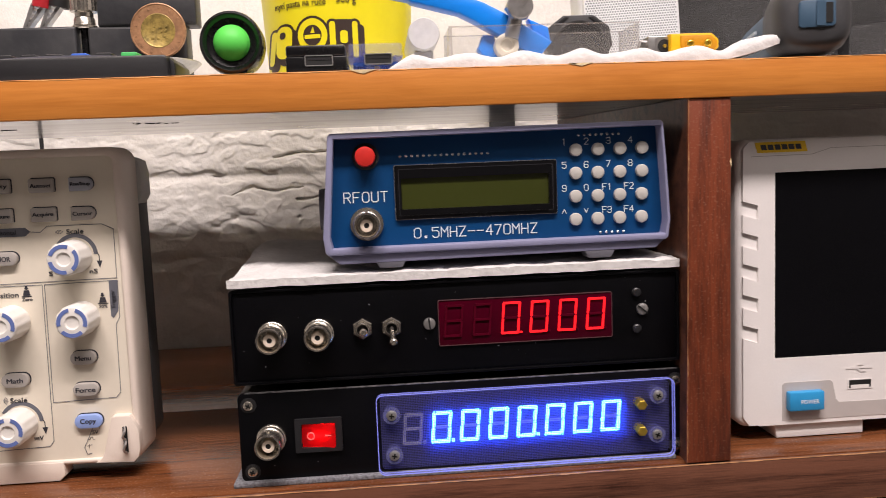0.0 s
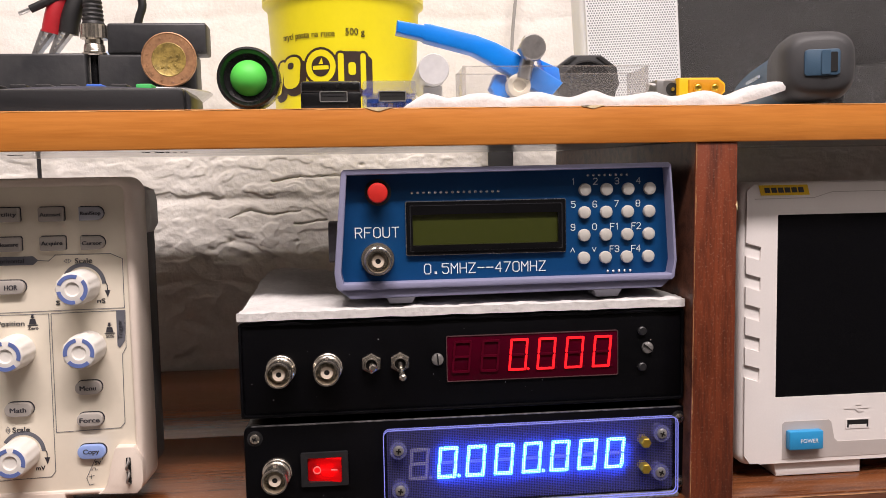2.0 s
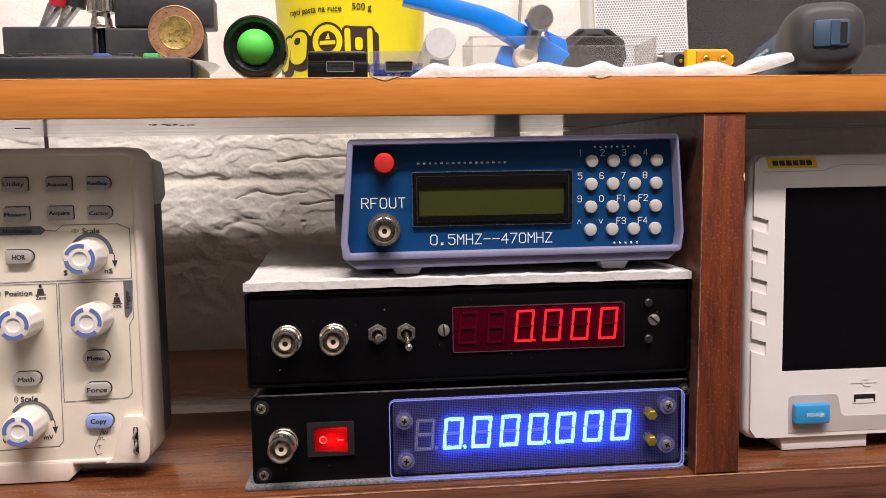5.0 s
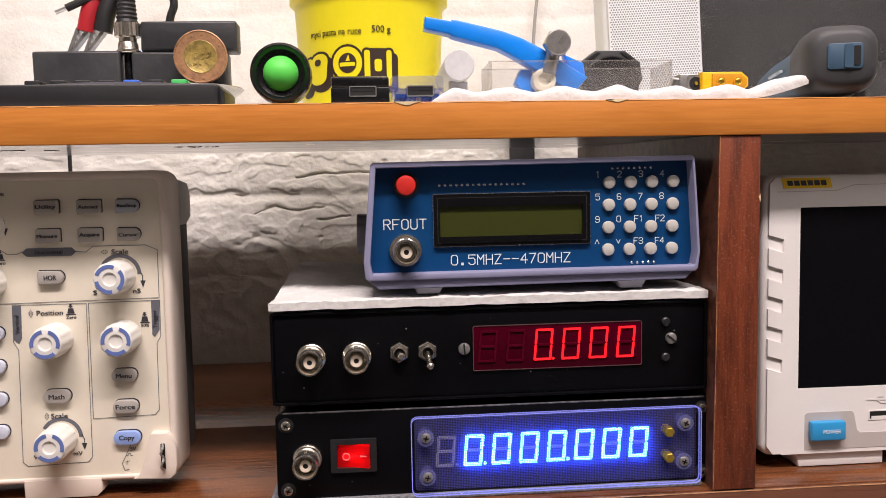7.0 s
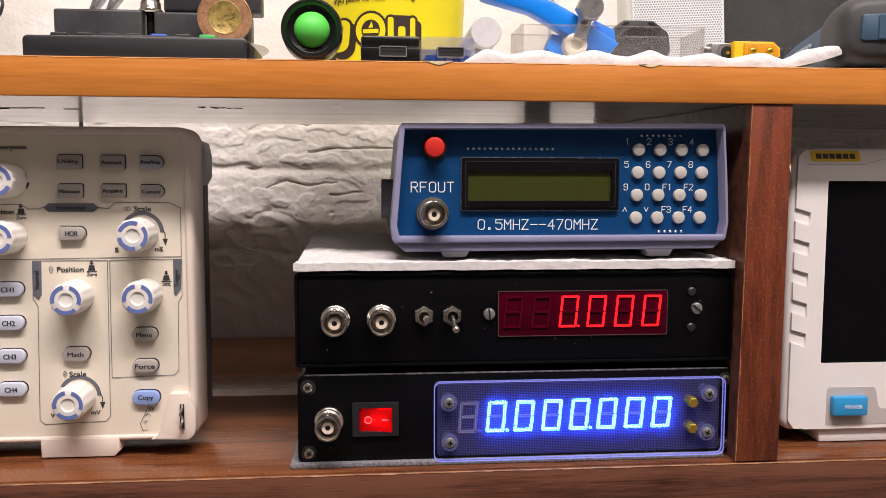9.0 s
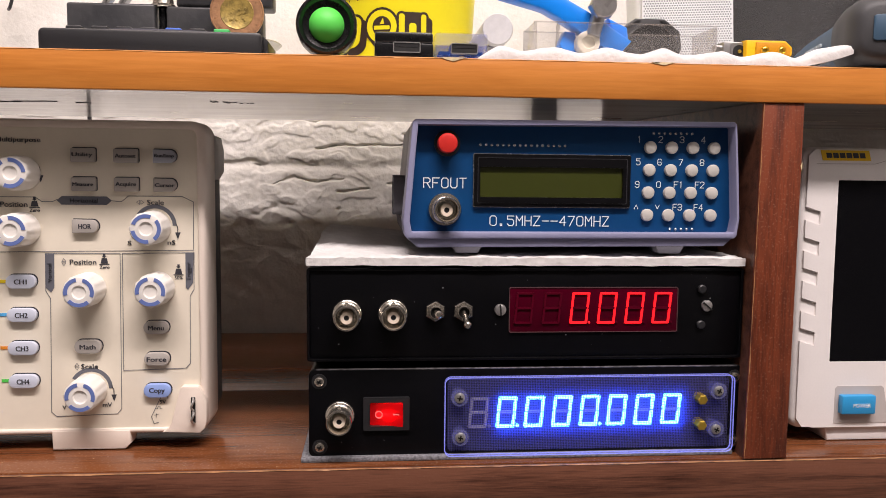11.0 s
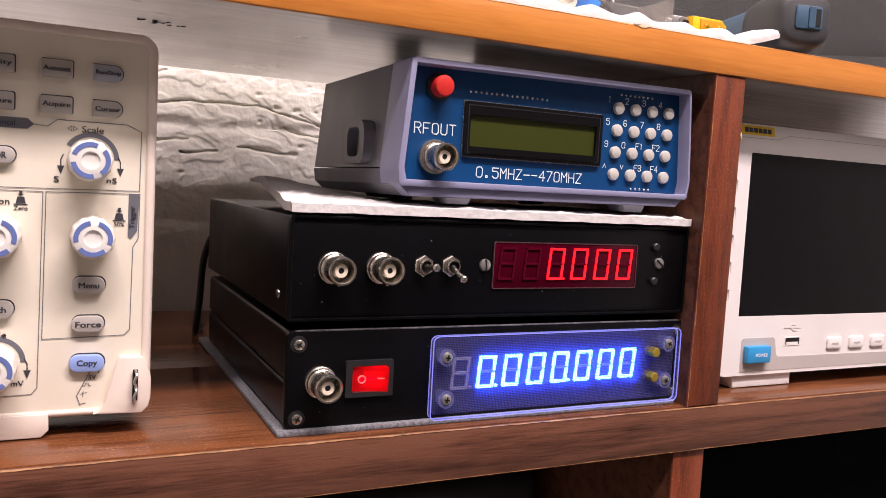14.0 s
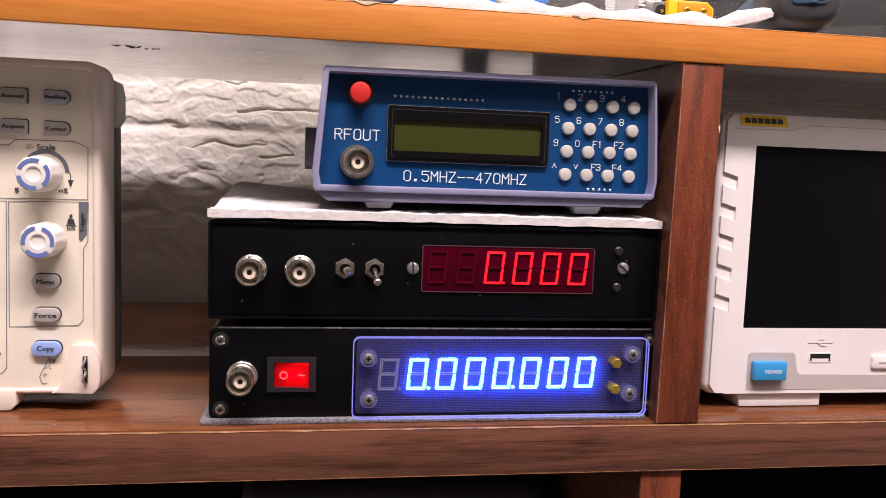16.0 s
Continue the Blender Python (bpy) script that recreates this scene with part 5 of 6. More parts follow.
def ball_cup():
    g = thing("ball_in_cup", (-0.0580, 0.35, T), "green rubber ball in a black ribbed plastic cup", "toy", rot=(0, 0, 2))
    r = 0.0128
    part("cup", lathe([(r * 0.80, -0.012), (r * 0.9, -0.010), (r * 0.97, -0.002), (r, 0.0), (r, 0.0105), (r * 0.97, 0.0122), (r * 0.90, 0.0128), (r * 0.82, 0.0120), (r * 0.77, 0.0108), (r * 0.60, 0.0100), (0, 0.0095)], (0, 0, r + 0.0002), 48), BLACK_GLOSS, g, "worn black cup")
    part("rear_sleeve", lathe([(r * 0.70, -0.022), (r * 0.76, -0.020), (r * 0.78, -0.0115), (0, -0.0115)], (0, 0, r + 0.0002), 40), GREY_METAL, g, "grey sleeve")
    part("ball", lathe([(0.0078 * math.sin(math.pi * i / 20), 0.0075 - 0.0078 * math.cos(math.pi * i / 20)) for i in range(21)], (0, 0, r + 0.0002), 40), BALL_GREEN, g, "bright green ball")


def jar():
    cx, cy = -0.0205, 0.500
    g = thing("yellow_jar", (cx, cy, T), "yellow plastic tub of hand-cleaning paste with dark print", "tub")

    def rad(z):
        return 0.0415 + (z - T) * 0.055
    part("tub", lathe([(0.039, 0.0), (0.0412, 0.0016)] + [(rad(T + 0.004 * i), 0.004 * i) for i in range(1, 19)] + [(0.0468, 0.0745), (0.0485, 0.0755), (0.0485, 0.0790), (0.0470, 0.0800), (0.0468, 0.1050)], (cx, cy, T), 72, "z"), YELLOW_TUB, g)
    part("lid", lathe([(0.049, 0.1045), (0.0495, 0.106), (0.0495, 0.116), (0.0475, 0.119), (0, 0.119)], (cx, cy, T), 64, "z"), YELLOW_TUB, g)

    def wrap(co):
        a = (co.x - cx) / rad(co.z)
        rr = rad(co.z) + 0.0004 - (co.y - 0.45)
        return Vector((cx + rr * math.sin(a), cy - rr * math.cos(a), co.z))
    words("mycí pasta na ruce", -0.0418, 0.2342, 0.45, 0.0036, PRINT_BROWN, g, width=0.0335, bend=wrap)
    words("500 g", -0.0138, 0.2352, 0.45, 0.0036, PRINT_BROWN, g, width=0.0108, bend=wrap)

    def blob(outline, off, material, name):
        """A printed patch: an outline of (x, z) pairs laid on the tub's round wall."""
        bm = bmesh.new()
        bm.faces.new([bm.verts.new((x, 0, z)) for x, z in outline])
        bmesh.ops.triangulate(bm, faces=bm.faces)
        bmesh.ops.subdivide_edges(bm, edges=bm.edges, cuts=3, use_grid_fill=True)
        for v in bm.verts:
            rr = rad(v.co.z) + 0.0003 + off
            v.co.y = cy - math.sqrt(max(1e-9, rr * rr - (v.co.x - cx) ** 2))
        part(name, bm, material, g)

    def pod(x0, x1, z0, z1, r, lean, grow):
        """A rounded patch, leaning, grown all round."""
        o = rounded(x0 - grow, x1 + grow, z0 - grow, z1 + grow, r + grow)
        return [(x + lean * (z - z0), z) for x, z in o]
    # the trade mark as plain shapes: thick dark shadows, yellow pods, a ring with a dark disc
    c = (-0.0334, 0.2170)
    for dx, dz in ((0.0, 0.0), (0.0022, -0.0028)):
        for q in ((-0.0560, -0.0462, 0.2060, 0.2235, 0.0045, 0.10), (-0.0610, -0.0575, 0.2035, 0.2215, 0.0015, 0.20), (-0.0238, -0.0205, 0.2040, 0.2240, 0.0014, 0.0), (-0.0112, -0.0082, 0.2040, 0.2240, 0.0014, 0.0)):
            blob([(x + dx, z + dz) for x, z in pod(*q, 0.0014)], 0.0 if dx == 0 else -0.0001, PRINT_BROWN, "trade_mark")
        blob([(c[0] + dx + 0.0098 * math.cos(k * 0.2618), c[1] + dz + 0.0106 * math.sin(k * 0.2618)) for k in range(24)], 0.00005 if dx == 0 else -0.0001, PRINT_BROWN, "trade_mark")
        blob([(-0.0210 + dx, 0.2250 + dz), (-0.0110 + dx, 0.2250 + dz), (-0.0110 + dx, 0.2030 + dz), (-0.0210 + dx, 0.2030 + dz)], 0.00005 if dx == 0 else -0.0001, PRINT_BROWN, "trade_mark")
    for q in ((-0.0560, -0.0462, 0.2060, 0.2235, 0.0045, 0.10), (-0.0610, -0.0575, 0.2035, 0.2215, 0.0015, 0.20), (-0.0238, -0.0205, 0.2040, 0.2240, 0.0014, 0.0), (-0.0112, -0.0082, 0.2040, 0.2240, 0.0014, 0.0)):
        blob(pod(*q, 0.0), 0.0003, YELLOW_TUB, "trade_mark_fill")
    blob([(c[0] + 0.0084 * math.cos(k * 0.2618), c[1] + 0.0092 * math.sin(k * 0.2618)) for k in range(24)], 0.0003, YELLOW_TUB, "trade_mark_fill")
    blob(pod(-0.0180, -0.0138, 0.2120, 0.2190, 0.0016, 0.0, 0.0), 0.0003, YELLOW_TUB, "trade_mark_fill")
    blob(pod(-0.0528, -0.0492, 0.2168, 0.2205, 0.0015, 0.1, 0.0), 0.0005, PRINT_BROWN, "trade_mark_spot")
    blob([(c[0] + 0.0052 * math.cos(k * 0.2618), c[1] + 0.0056 * math.sin(k * 0.2618)) for k in range(24)], 0.0005, PRINT_BROWN, "trade_mark_disc")
    blob(rounded(c[0] - 0.0044, c[0] + 0.0044, c[1] - 0.0018, c[1] + 0.0004, 0.0004), 0.0007, YELLOW_TUB, "trade_mark_bar")
    blob([(c[0] - 0.0012, c[1] + 0.0012), (c[0] + 0.0014, c[1] + 0.0012), (c[0] + 0.0006, c[1] + 0.0046)], 0.0007, YELLOW_TUB, "trade_mark_sail")


def usb_tester(x0, x1, y0, clear_case, label, group="usb testers"):
    g = thing("usb_tester", ((x0 + x1) / 2, y0, T), label, "usb tester", group)
    z1 = T + 0.0133
    if clear_case:
        part("board", box(x0 + 0.002, x1 - 0.002, y0 + 0.003, y0 + 0.045, T + 0.0040, T + 0.0056), BLUE_PCB, g)
        for k in range(5):
            x = x0 + 0.004 + 0.0036 * k
            part("component", box(x, x + 0.0022, y0 + 0.004, y0 + 0.008, T + 0.0015, T + 0.0042), (BLACK_PLASTIC, SOLDER, BRASS)[k % 3], g)
        c = part("shell", box(x0, x1, y0, y0 + 0.048, T + 0.0002, z1, 0.0012), BLUE_CLEAR, g, "clear bluish shell")
        c.visible_shadow = False
        part("seam", ring(rounded(x0 - 0.0001, x1 + 0.0001, T + 0.0072, T + 0.0078, 0.0002), rounded(x0 + 0.0006, x1 - 0.0006, T + 0.0073, T + 0.0077, 0.0001), y0 - 0.0001, y0 + 0.047), BLUE_CLEAR, g)
    else:
        part("shell", box(x0, x1, y0, y0 + 0.048, T + 0.0002, T + 0.0084, 0.0006), BLACK_GLOSS, g)
        part("shell_top", box(x0 + 0.0001, x1 - 0.0001, y0 + 0.0001, y0 + 0.048, T + 0.0083, z1, 0.0012), BLACK_GLOSS, g)
    cx = (x0 + x1) / 2 + (0.0012 if not clear_case else 0.0012)
    zc = T + 0.0065
    u = part("usb_port", ring(rounded(cx - 0.0060, cx + 0.0060, zc - 0.0023, zc + 0.0023, 0.0006), rounded(cx - 0.0056, cx + 0.0056, zc - 0.0019, zc + 0.0019, 0.0003), y0 - 0.0006, y0 + 0.01), STEEL, g, "steel USB socket")
    part("opening", box(cx - 0.0058, cx + 0.0058, y0 - 0.0003, y0 + 0.001, zc - 0.0021, zc + 0.0021), BLACK_HOLE, u)
    part("tongue", box(cx - 0.0048, cx + 0.0048, y0 - 0.0005, y0 + 0.001, zc + 0.0002, zc + 0.0011), BLACK_PLASTIC, u)


def remote():
    g = thing("keypad_remote", (-0.13, 0.37, T), "flat black keypad with blue and green keys", "remote control")
    part("body", prism(rounded(-0.1765, -0.0850, T + 0.0002, T + 0.0100, 0.0022), 0.345, 0.378, 0.0012), BLACK_PLASTIC, g)
    part("end_cap", prism([(-0.0852, T + 0.0003), (-0.0828, T + 0.0003), (-0.0828, T + 0.0068), (-0.0852, T + 0.0095)], 0.3475, 0.374, 0.0006), BLACK_PLASTIC, g)
    v0 = [(-0.170 + 0.078 * i / 24, T + 0.0096 + 0.0022 * math.sin(math.pi * i / 24) ** 0.6) for i in range(25)]
    part("top_plate", prism(v0 + [(-0.092, T + 0.009), (-0.170, T + 0.009)], 0.353, 0.376), CASE_DARK, g, "grey domed key plate")
    for r in range(1):
        for k, x in enumerate((-0.1662, -0.1555, -0.1454, -0.1351, -0.1246, -0.1144, -0.1040)):
            m = (BLACK_PLASTIC, BLACK_PLASTIC, BLACK_PLASTIC, BLACK_PLASTIC, KEY_BLUE, BLACK_PLASTIC, KEY_GREEN)[k] if r == 0 else BLACK_PLASTIC
            part("key", prism(rounded(x - 0.0034, x + 0.0034, T + 0.0102, T + 0.0132, 0.0008), 0.357 + 0.014 * r, 0.365 + 0.014 * r, 0.0005), m, g)


def adapter_boxes():
    def brick(x0, x1, z0, z1, y0, label):
        bm = box(x0, x1, y0, y0 + (0.014 if y0 > 0.425 else 0.0095), z0, z1, 0.0014, 3)
        for v in bm.verts:
            v.co += 0.0004 * Vector((noise.noise(v.co * 90), noise.noise(v.co * 90 + Vector((5, 0, 0))), noise.noise(v.co * 70)))
        g = thing("black_block", ((x0 + x1) / 2, y0 + 0.005, z0), label, "block", "black plastic blocks")
        part("body", bm, BLOCK_BLACK, g)
        part("tape_seam", box(x0 + 0.002, x1 - 0.002, y0 - 0.0003, y0 + 0.001, z0 + (z1 - z0) * 0.08, z0 + (z1 - z0) * 0.10), BLACK_PLASTIC, g)
    brick(-0.1960, -0.1515, T, 0.2205, 0.432, "worn black plastic block lying on the shelf")
    brick(-0.1462, -0.0965, T, 0.2200, 0.434, "black plastic block under a second block")
    brick(-0.1180, -0.0990, T, 0.2020, 0.4215, "small black plastic block under a coin")
    brick(-0.1415, -0.0912, 0.2203, 0.2365, 0.436, "black plastic block lying on another block")


def coin():
    g = thing("bimetal_coin", (-0.1085, 0.4265, 0.2165), "large two-tone copper and brass coin leaning on a block", "coin")
    c, r = (-0.1085, 0.4275, 0.2160), 0.01375
    part("rim", lathe([(0.0085, 0), (r, 0), (r, 0.0022), (r * 0.965, 0.0024), (r * 0.94, 0.0020), (0.0088, 0.0019), (0.0085, 0.0019)], c, 72, closed=True), COPPER, g, "copper outer ring")
    part("core", lathe([(0.0086, 0), (0.0086, 0.0020), (0.0083, 0.0022), (0.0078, 0.0019), (0, 0.0019)], c, 56), BRASS_OLD, g, "brass centre")
    rnd = random.Random(4)
    for k in range(12):
        a = radians(30 + 300 * k / 11)
        x, z = c[0] + 0.0113 * math.cos(a), c[2] + 0.0113 * math.sin(a)
        part("relief_mark", lathe([(0.0007, 0.0015), (0.0006, 0.0022), (0, 0.0023)], (x, c[1], z), 8), COPPER, g)
    for k in range(16):
        x, z = c[0] + rnd.uniform(-0.005, 0.005), c[2] + rnd.uniform(-0.0045, 0.0035)
        part("relief_mark", lathe([(rnd.uniform(0.0005, 0.0011), 0.0012), (0.0005, 0.0022), (0, 0.0023)], (x, c[1], z), 8), BRASS_OLD, g)
    d = thing("tin_dish", (-0.105, 0.405, T), "small upturned metal dish beside the keypad", "dish")
    part("dish", lathe([(0.0080, 0.0002), (0.0100, 0.0030), (0.0222, 0.0122), (0.0235, 0.0134), (0.0231, 0.0140), (0.0120, 0.0128), (0, 0.0122)], (-0.1062, 0.3982, T), 48, "z"), STEEL, d)


def clips_and_plug():
    for x, m, dx, lab in ((-0.1750, RED_RUBBER, 0.010, "red insulated crocodile clip standing on a block"), (-0.1665, BLACK_RUBBER, 0.012, "black insulated crocodile clip standing on a block")):
        g = thing("crocodile_clip", (x - 0.006, 0.445, 0.2205), lab, "clip", "crocodile clips")
        pts = curve_points([(x + 0.003, 0.445, 0.2325), (x + 0.0055, 0.445, 0.243), (x + dx, 0.447, 0.258), (x + dx + 0.004, 0.45, 0.275), (x + dx + 0.012, 0.455, 0.31)], 6)
        rr = [0.0050 - 0.0022 * min(1, max(0, (i - 8) / 14)) for i in range(len(pts))]
        part("boot", tube(pts, rr, 16), m, g)
        for s in (-1, 1):
            back, teeth = [], []
            for i in range(13):
                t = i / 12
                cx, cz = x - 0.0058 + 0.0085 * t + s * (0.0006 + 0.0016 * t), 0.2207 + 0.0140 * t
                back.append((cx + s * (0.0007 + 0.0012 * t), cz))
                teeth.append((cx - s * (0.0004 + (0.0005 if i % 2 else 0)), cz))
            part("jaw", prism(back + teeth[::-1], 0.4425, 0.4475), STEEL, g, "toothed steel jaw")
    g = thing("bnc_plug", (-0.1488, 0.440, T), "nickel BNC plug on a black cable", "plug")
    c = (-0.1488, 0.439, 0.2195)
    part("lower_body", lathe([(0.0022, T - c[2]), (0.0023, 0.0), (0.0040, 0.0004)], c, 20, "z"), BLACK_GLOSS, g, "glossy black lower body")
    bm = lathe([(0.0058, 0.0003), (0.0062, 0.0008), (0.0062, 0.0018), (0.0056, 0.0022), (0.0054, 0.0028), (0.0051, 0.0058), (0.0046, 0.0064), (0.0046, 0.0085), (0.0058, 0.0090)], c, 28, "z")
    part("sleeve", bm, NICKEL, g)
    bm = bmesh.new()
    n = 48
    rows = [[bm.verts.new((c[0] + r * (1 + 0.03 * (i % 2)) * math.cos(2 * math.pi * i / n), c[1] + r * (1 + 0.03 * (i % 2)) * math.sin(2 * math.pi * i / n), c[2] + z)) for i in range(n)] for r, z in ((0.0050, 0.0088), (0.0066, 0.0092), (0.0066, 0.0160), (0.0052, 0.0166))]
    for p, q in zip(rows, rows[1:]):
        for i in range(n):
            bm.faces.new((p[i], p[(i + 1) % n], q[(i + 1) % n], q[i]))
    bm.faces.new(rows[-1])
    bm.faces.new(rows[0][::-1])
    bmesh.ops.recalc_face_normals(bm, faces=bm.faces)
    part("knurled_ring", bm, NICKEL, g, "knurled nickel ring", 20)
    prof = [(0.0058, 0.0165)]
    for k in range(9):
        prof += [(0.0056 - 0.00015 * k, 0.0170 + 0.0022 * k), (0.0050 - 0.00015 * k, 0.0180 + 0.0022 * k)]
    prof += [(0.0036, 0.040), (0.0030, 0.055), (0.0030, 0.12)]
    part("strain_relief", lathe(prof, c, 28, "z"), BLACK_RUBBER, g, "ribbed black strain relief")
    g = thing("test_lead", (-0.170, 0.445, T), "black test lead with a bare tinned end", "cable")
    pts = curve_points([(-0.1800, 0.44, 0.2440), (-0.1700, 0.441, 0.2490), (-0.156, 0.444, 0.2570), (-0.143, 0.448, 0.272), (-0.136, 0.45, 0.31)], 8)
    part("sheath", tube(pts, 0.0021, 12), BLACK_RUBBER, g)
    part("tinned_end", tube([(-0.1855, 0.439, 0.2415), (-0.1798, 0.44, 0.2442)], 0.0011, 10), STEEL, g, "bare tinned wire end")
    pts = curve_points([(-0.1330, 0.46, 0.2360), (-0.1310, 0.46, 0.2440), (-0.1290, 0.46, 0.2500), (-0.1300, 0.46, 0.2560), (-0.134, 0.458, 0.2640), (-0.137, 0.455, 0.31)], 8)
    g = thing("cable", (-0.133, 0.46, 0.2365), "bent black cable standing on a block", "cable")
    part("sheath", tube(pts, 0.0022, 12), BLACK_RUBBER, g)


def clear_tray():
    x0, x1, y0, y1, z0, z1 = 0.0325, 0.1165, 0.350, 0.376, T + 0.0032, 0.2007
    g = thing("clear_tray", ((x0 + x1) / 2, 0.363, z0), "clear acrylic tray lying on a paper towel", "tray")
    for nm, b in (("front_wall", (x0, x1, y0, y0 + 0.0012, z0, z1)), ("rear_wall", (x0 + 0.0012, x1 - 0.0012, y1 - 0.0012, y1, z0, z1)), ("end_wall", (x0, x0 + 0.0016, y0 + 0.0013, y1, z0, z1)), ("end_wall", (x1 - 0.0016, x1, y0 + 0.0013, y1, z0, z1)), ("base", (x0 + 0.0017, x1 - 0.0017, y0 + 0.0013, y1 - 0.0013, z0, z0 + 0.0012))):
        part(nm, box(*b, 0.0001), TRAY_CLEAR if nm != "end_wall" else TRAY_END, g).visible_shadow = False
    for xa, xb, ya, yb in ((x0, x1, y0 - 0.0002, y0 + 0.0014), (x0, x1, y1 - 0.0014, y1 + 0.0002)):
        part("rim", box(xa, xb, ya, yb, z1, z1 + 0.0004), TRAY_END, g, "cut upper edge")
    # blue lever
    g = thing("blue_lever", (0.045, 0.362, T + 0.005), "bright blue plastic clamp lever in the clear tray", "lever")
    top = [(0.0050, 0.2220), (0.0165, 0.2200), (0.0170, 0.2206), (0.0195, 0.2204), (0.0400, 0.2155), (0.0490, 0.2122), (0.0580, 0.2075), (0.0700, 0.2000), (0.0790, 0.1945)]
    bot = [(0.0043, 0.2168), (0.0160, 0.2142), (0.0168, 0.2134), (0.0195, 0.2126), (0.0380, 0.2078), (0.0450, 0.2042), (0.0530, 0.1995), (0.0640, 0.1925), (0.0730, 0.1878)]
    part("lever", prism(top + bot[::-1], 0.3565, 0.3665, 0.0008), LEVER_BLUE, g)
    part("jaw", prism([(0.0490, 0.1990), (0.0540, 0.1985), (0.0545, 0.1930), (0.0580, 0.1890), (0.0500, 0.1880), (0.0465, 0.1930)], 0.3610, 0.3700, 0.0008), LEVER_BLUE, g)
    part("jaw", prism([(0.0700, 0.2060), (0.0790, 0.2020), (0.0800, 0.1950), (0.0730, 0.1970)], 0.3640, 0.3720, 0.0008), LEVER_BLUE, g)
    g = thing("hex_bolt", (0.0622, 0.352, 0.2032), "steel hexagon bolt through a blue lever", "bolt", rot=(0, 14, 0))
    part("head", lathe([(0.0062, -0.003), (0.0062, 0.0012), (0.0056, 0.0020), (0, 0.0020)], (0.0002, 0, 0.0060), 6, a0=0.3), STEEL, g)
    part("head_face", lathe([(0.0057, 0.0019), (0.0057, 0.0026), (0.0052, 0.0030), (0, 0.0030)], (0.0002, 0, 0.0060), 28), STEEL, g)
    words("8.8", 0.0014, 0.0072, -0.0031, 0.0021, STEEL, g, "embossed_figures", turn=70)
    part("shank", lathe([(0, -0.0035), (0.0032, -0.0035), (0.0032, 0.010), (0, 0.010)], (0.0, 0.0032, -0.004), 24, "z"), STEEL, g)
    g = thing("cream_cap", (0.0585, 0.352, T + 0.0065), "translucent cream plastic plug in the clear tray", "plug")
    part("cap", lathe([(0.0050, -0.016), (0.0054, -0.002), (0.0052, 0.0008), (0.0044, 0.0012), (0.0030, 0.0012), (0.0026, 0.0004), (0, 0.0002)], (0.0585, 0.3555, T + 0.0112), 36), CREAM, g)
    # black eight-sided cover
    g = thing("octagonal_cover", (0.1035, 0.398, T + 0.003), "black eight-sided plastic cover standing on edge", "cover")
    o = [(0.0940, 0.2132), (0.1092, 0.2132), (0.1172, 0.2072), (0.1186, 0.1985), (0.1140, 0.1905), (0.1066, 0.1858), (0.0966, 0.1858), (0.0892, 0.1905), (0.0846, 0.1985), (0.0860, 0.2072)]
    part("body", prism(o, 0.398, 0.408, 0.0005), BLACK_PLASTIC, g)
    part("dial", lathe([(0.0146, 0), (0.0146, 0.0014), (0.0138, 0.0020), (0, 0.0020)], (0.1016, 0.398, 0.1958), 48), BLACK_GLOSS, g)
    for s in (-1, 1):
        q = [(0.1016 + s * 0.0050, 0.2122), (0.1016 + s * 0.0072, 0.2122), (0.1016 + s * 0.0118, 0.2088), (0.1016 + s * 0.0096, 0.2088)]
        part("recess", prism(q if s > 0 else q[::-1], 0.3976, 0.3982), BLACK_HOLE, g)
    g = thing("white_rod", (0.0255, 0.41, T), "short white plastic rod lying on the shelf", "rod", rot=(0, 0, 0))
    part("rod", lathe([(0.0080, -0.06), (0.0080, 0.0), (0.0076, 0.0006), (0, 0.0006)], (0, 0, 0.0262), 40), ROD_WHITE, g)
    part("bracket", prism([(-0.0050, 0.0), (0.0050, 0.0), (0.0050, 0.0185), (-0.0050, 0.0185)], 0.006, 0.012, 0.0008), ROD_WHITE, g, "white rod support")


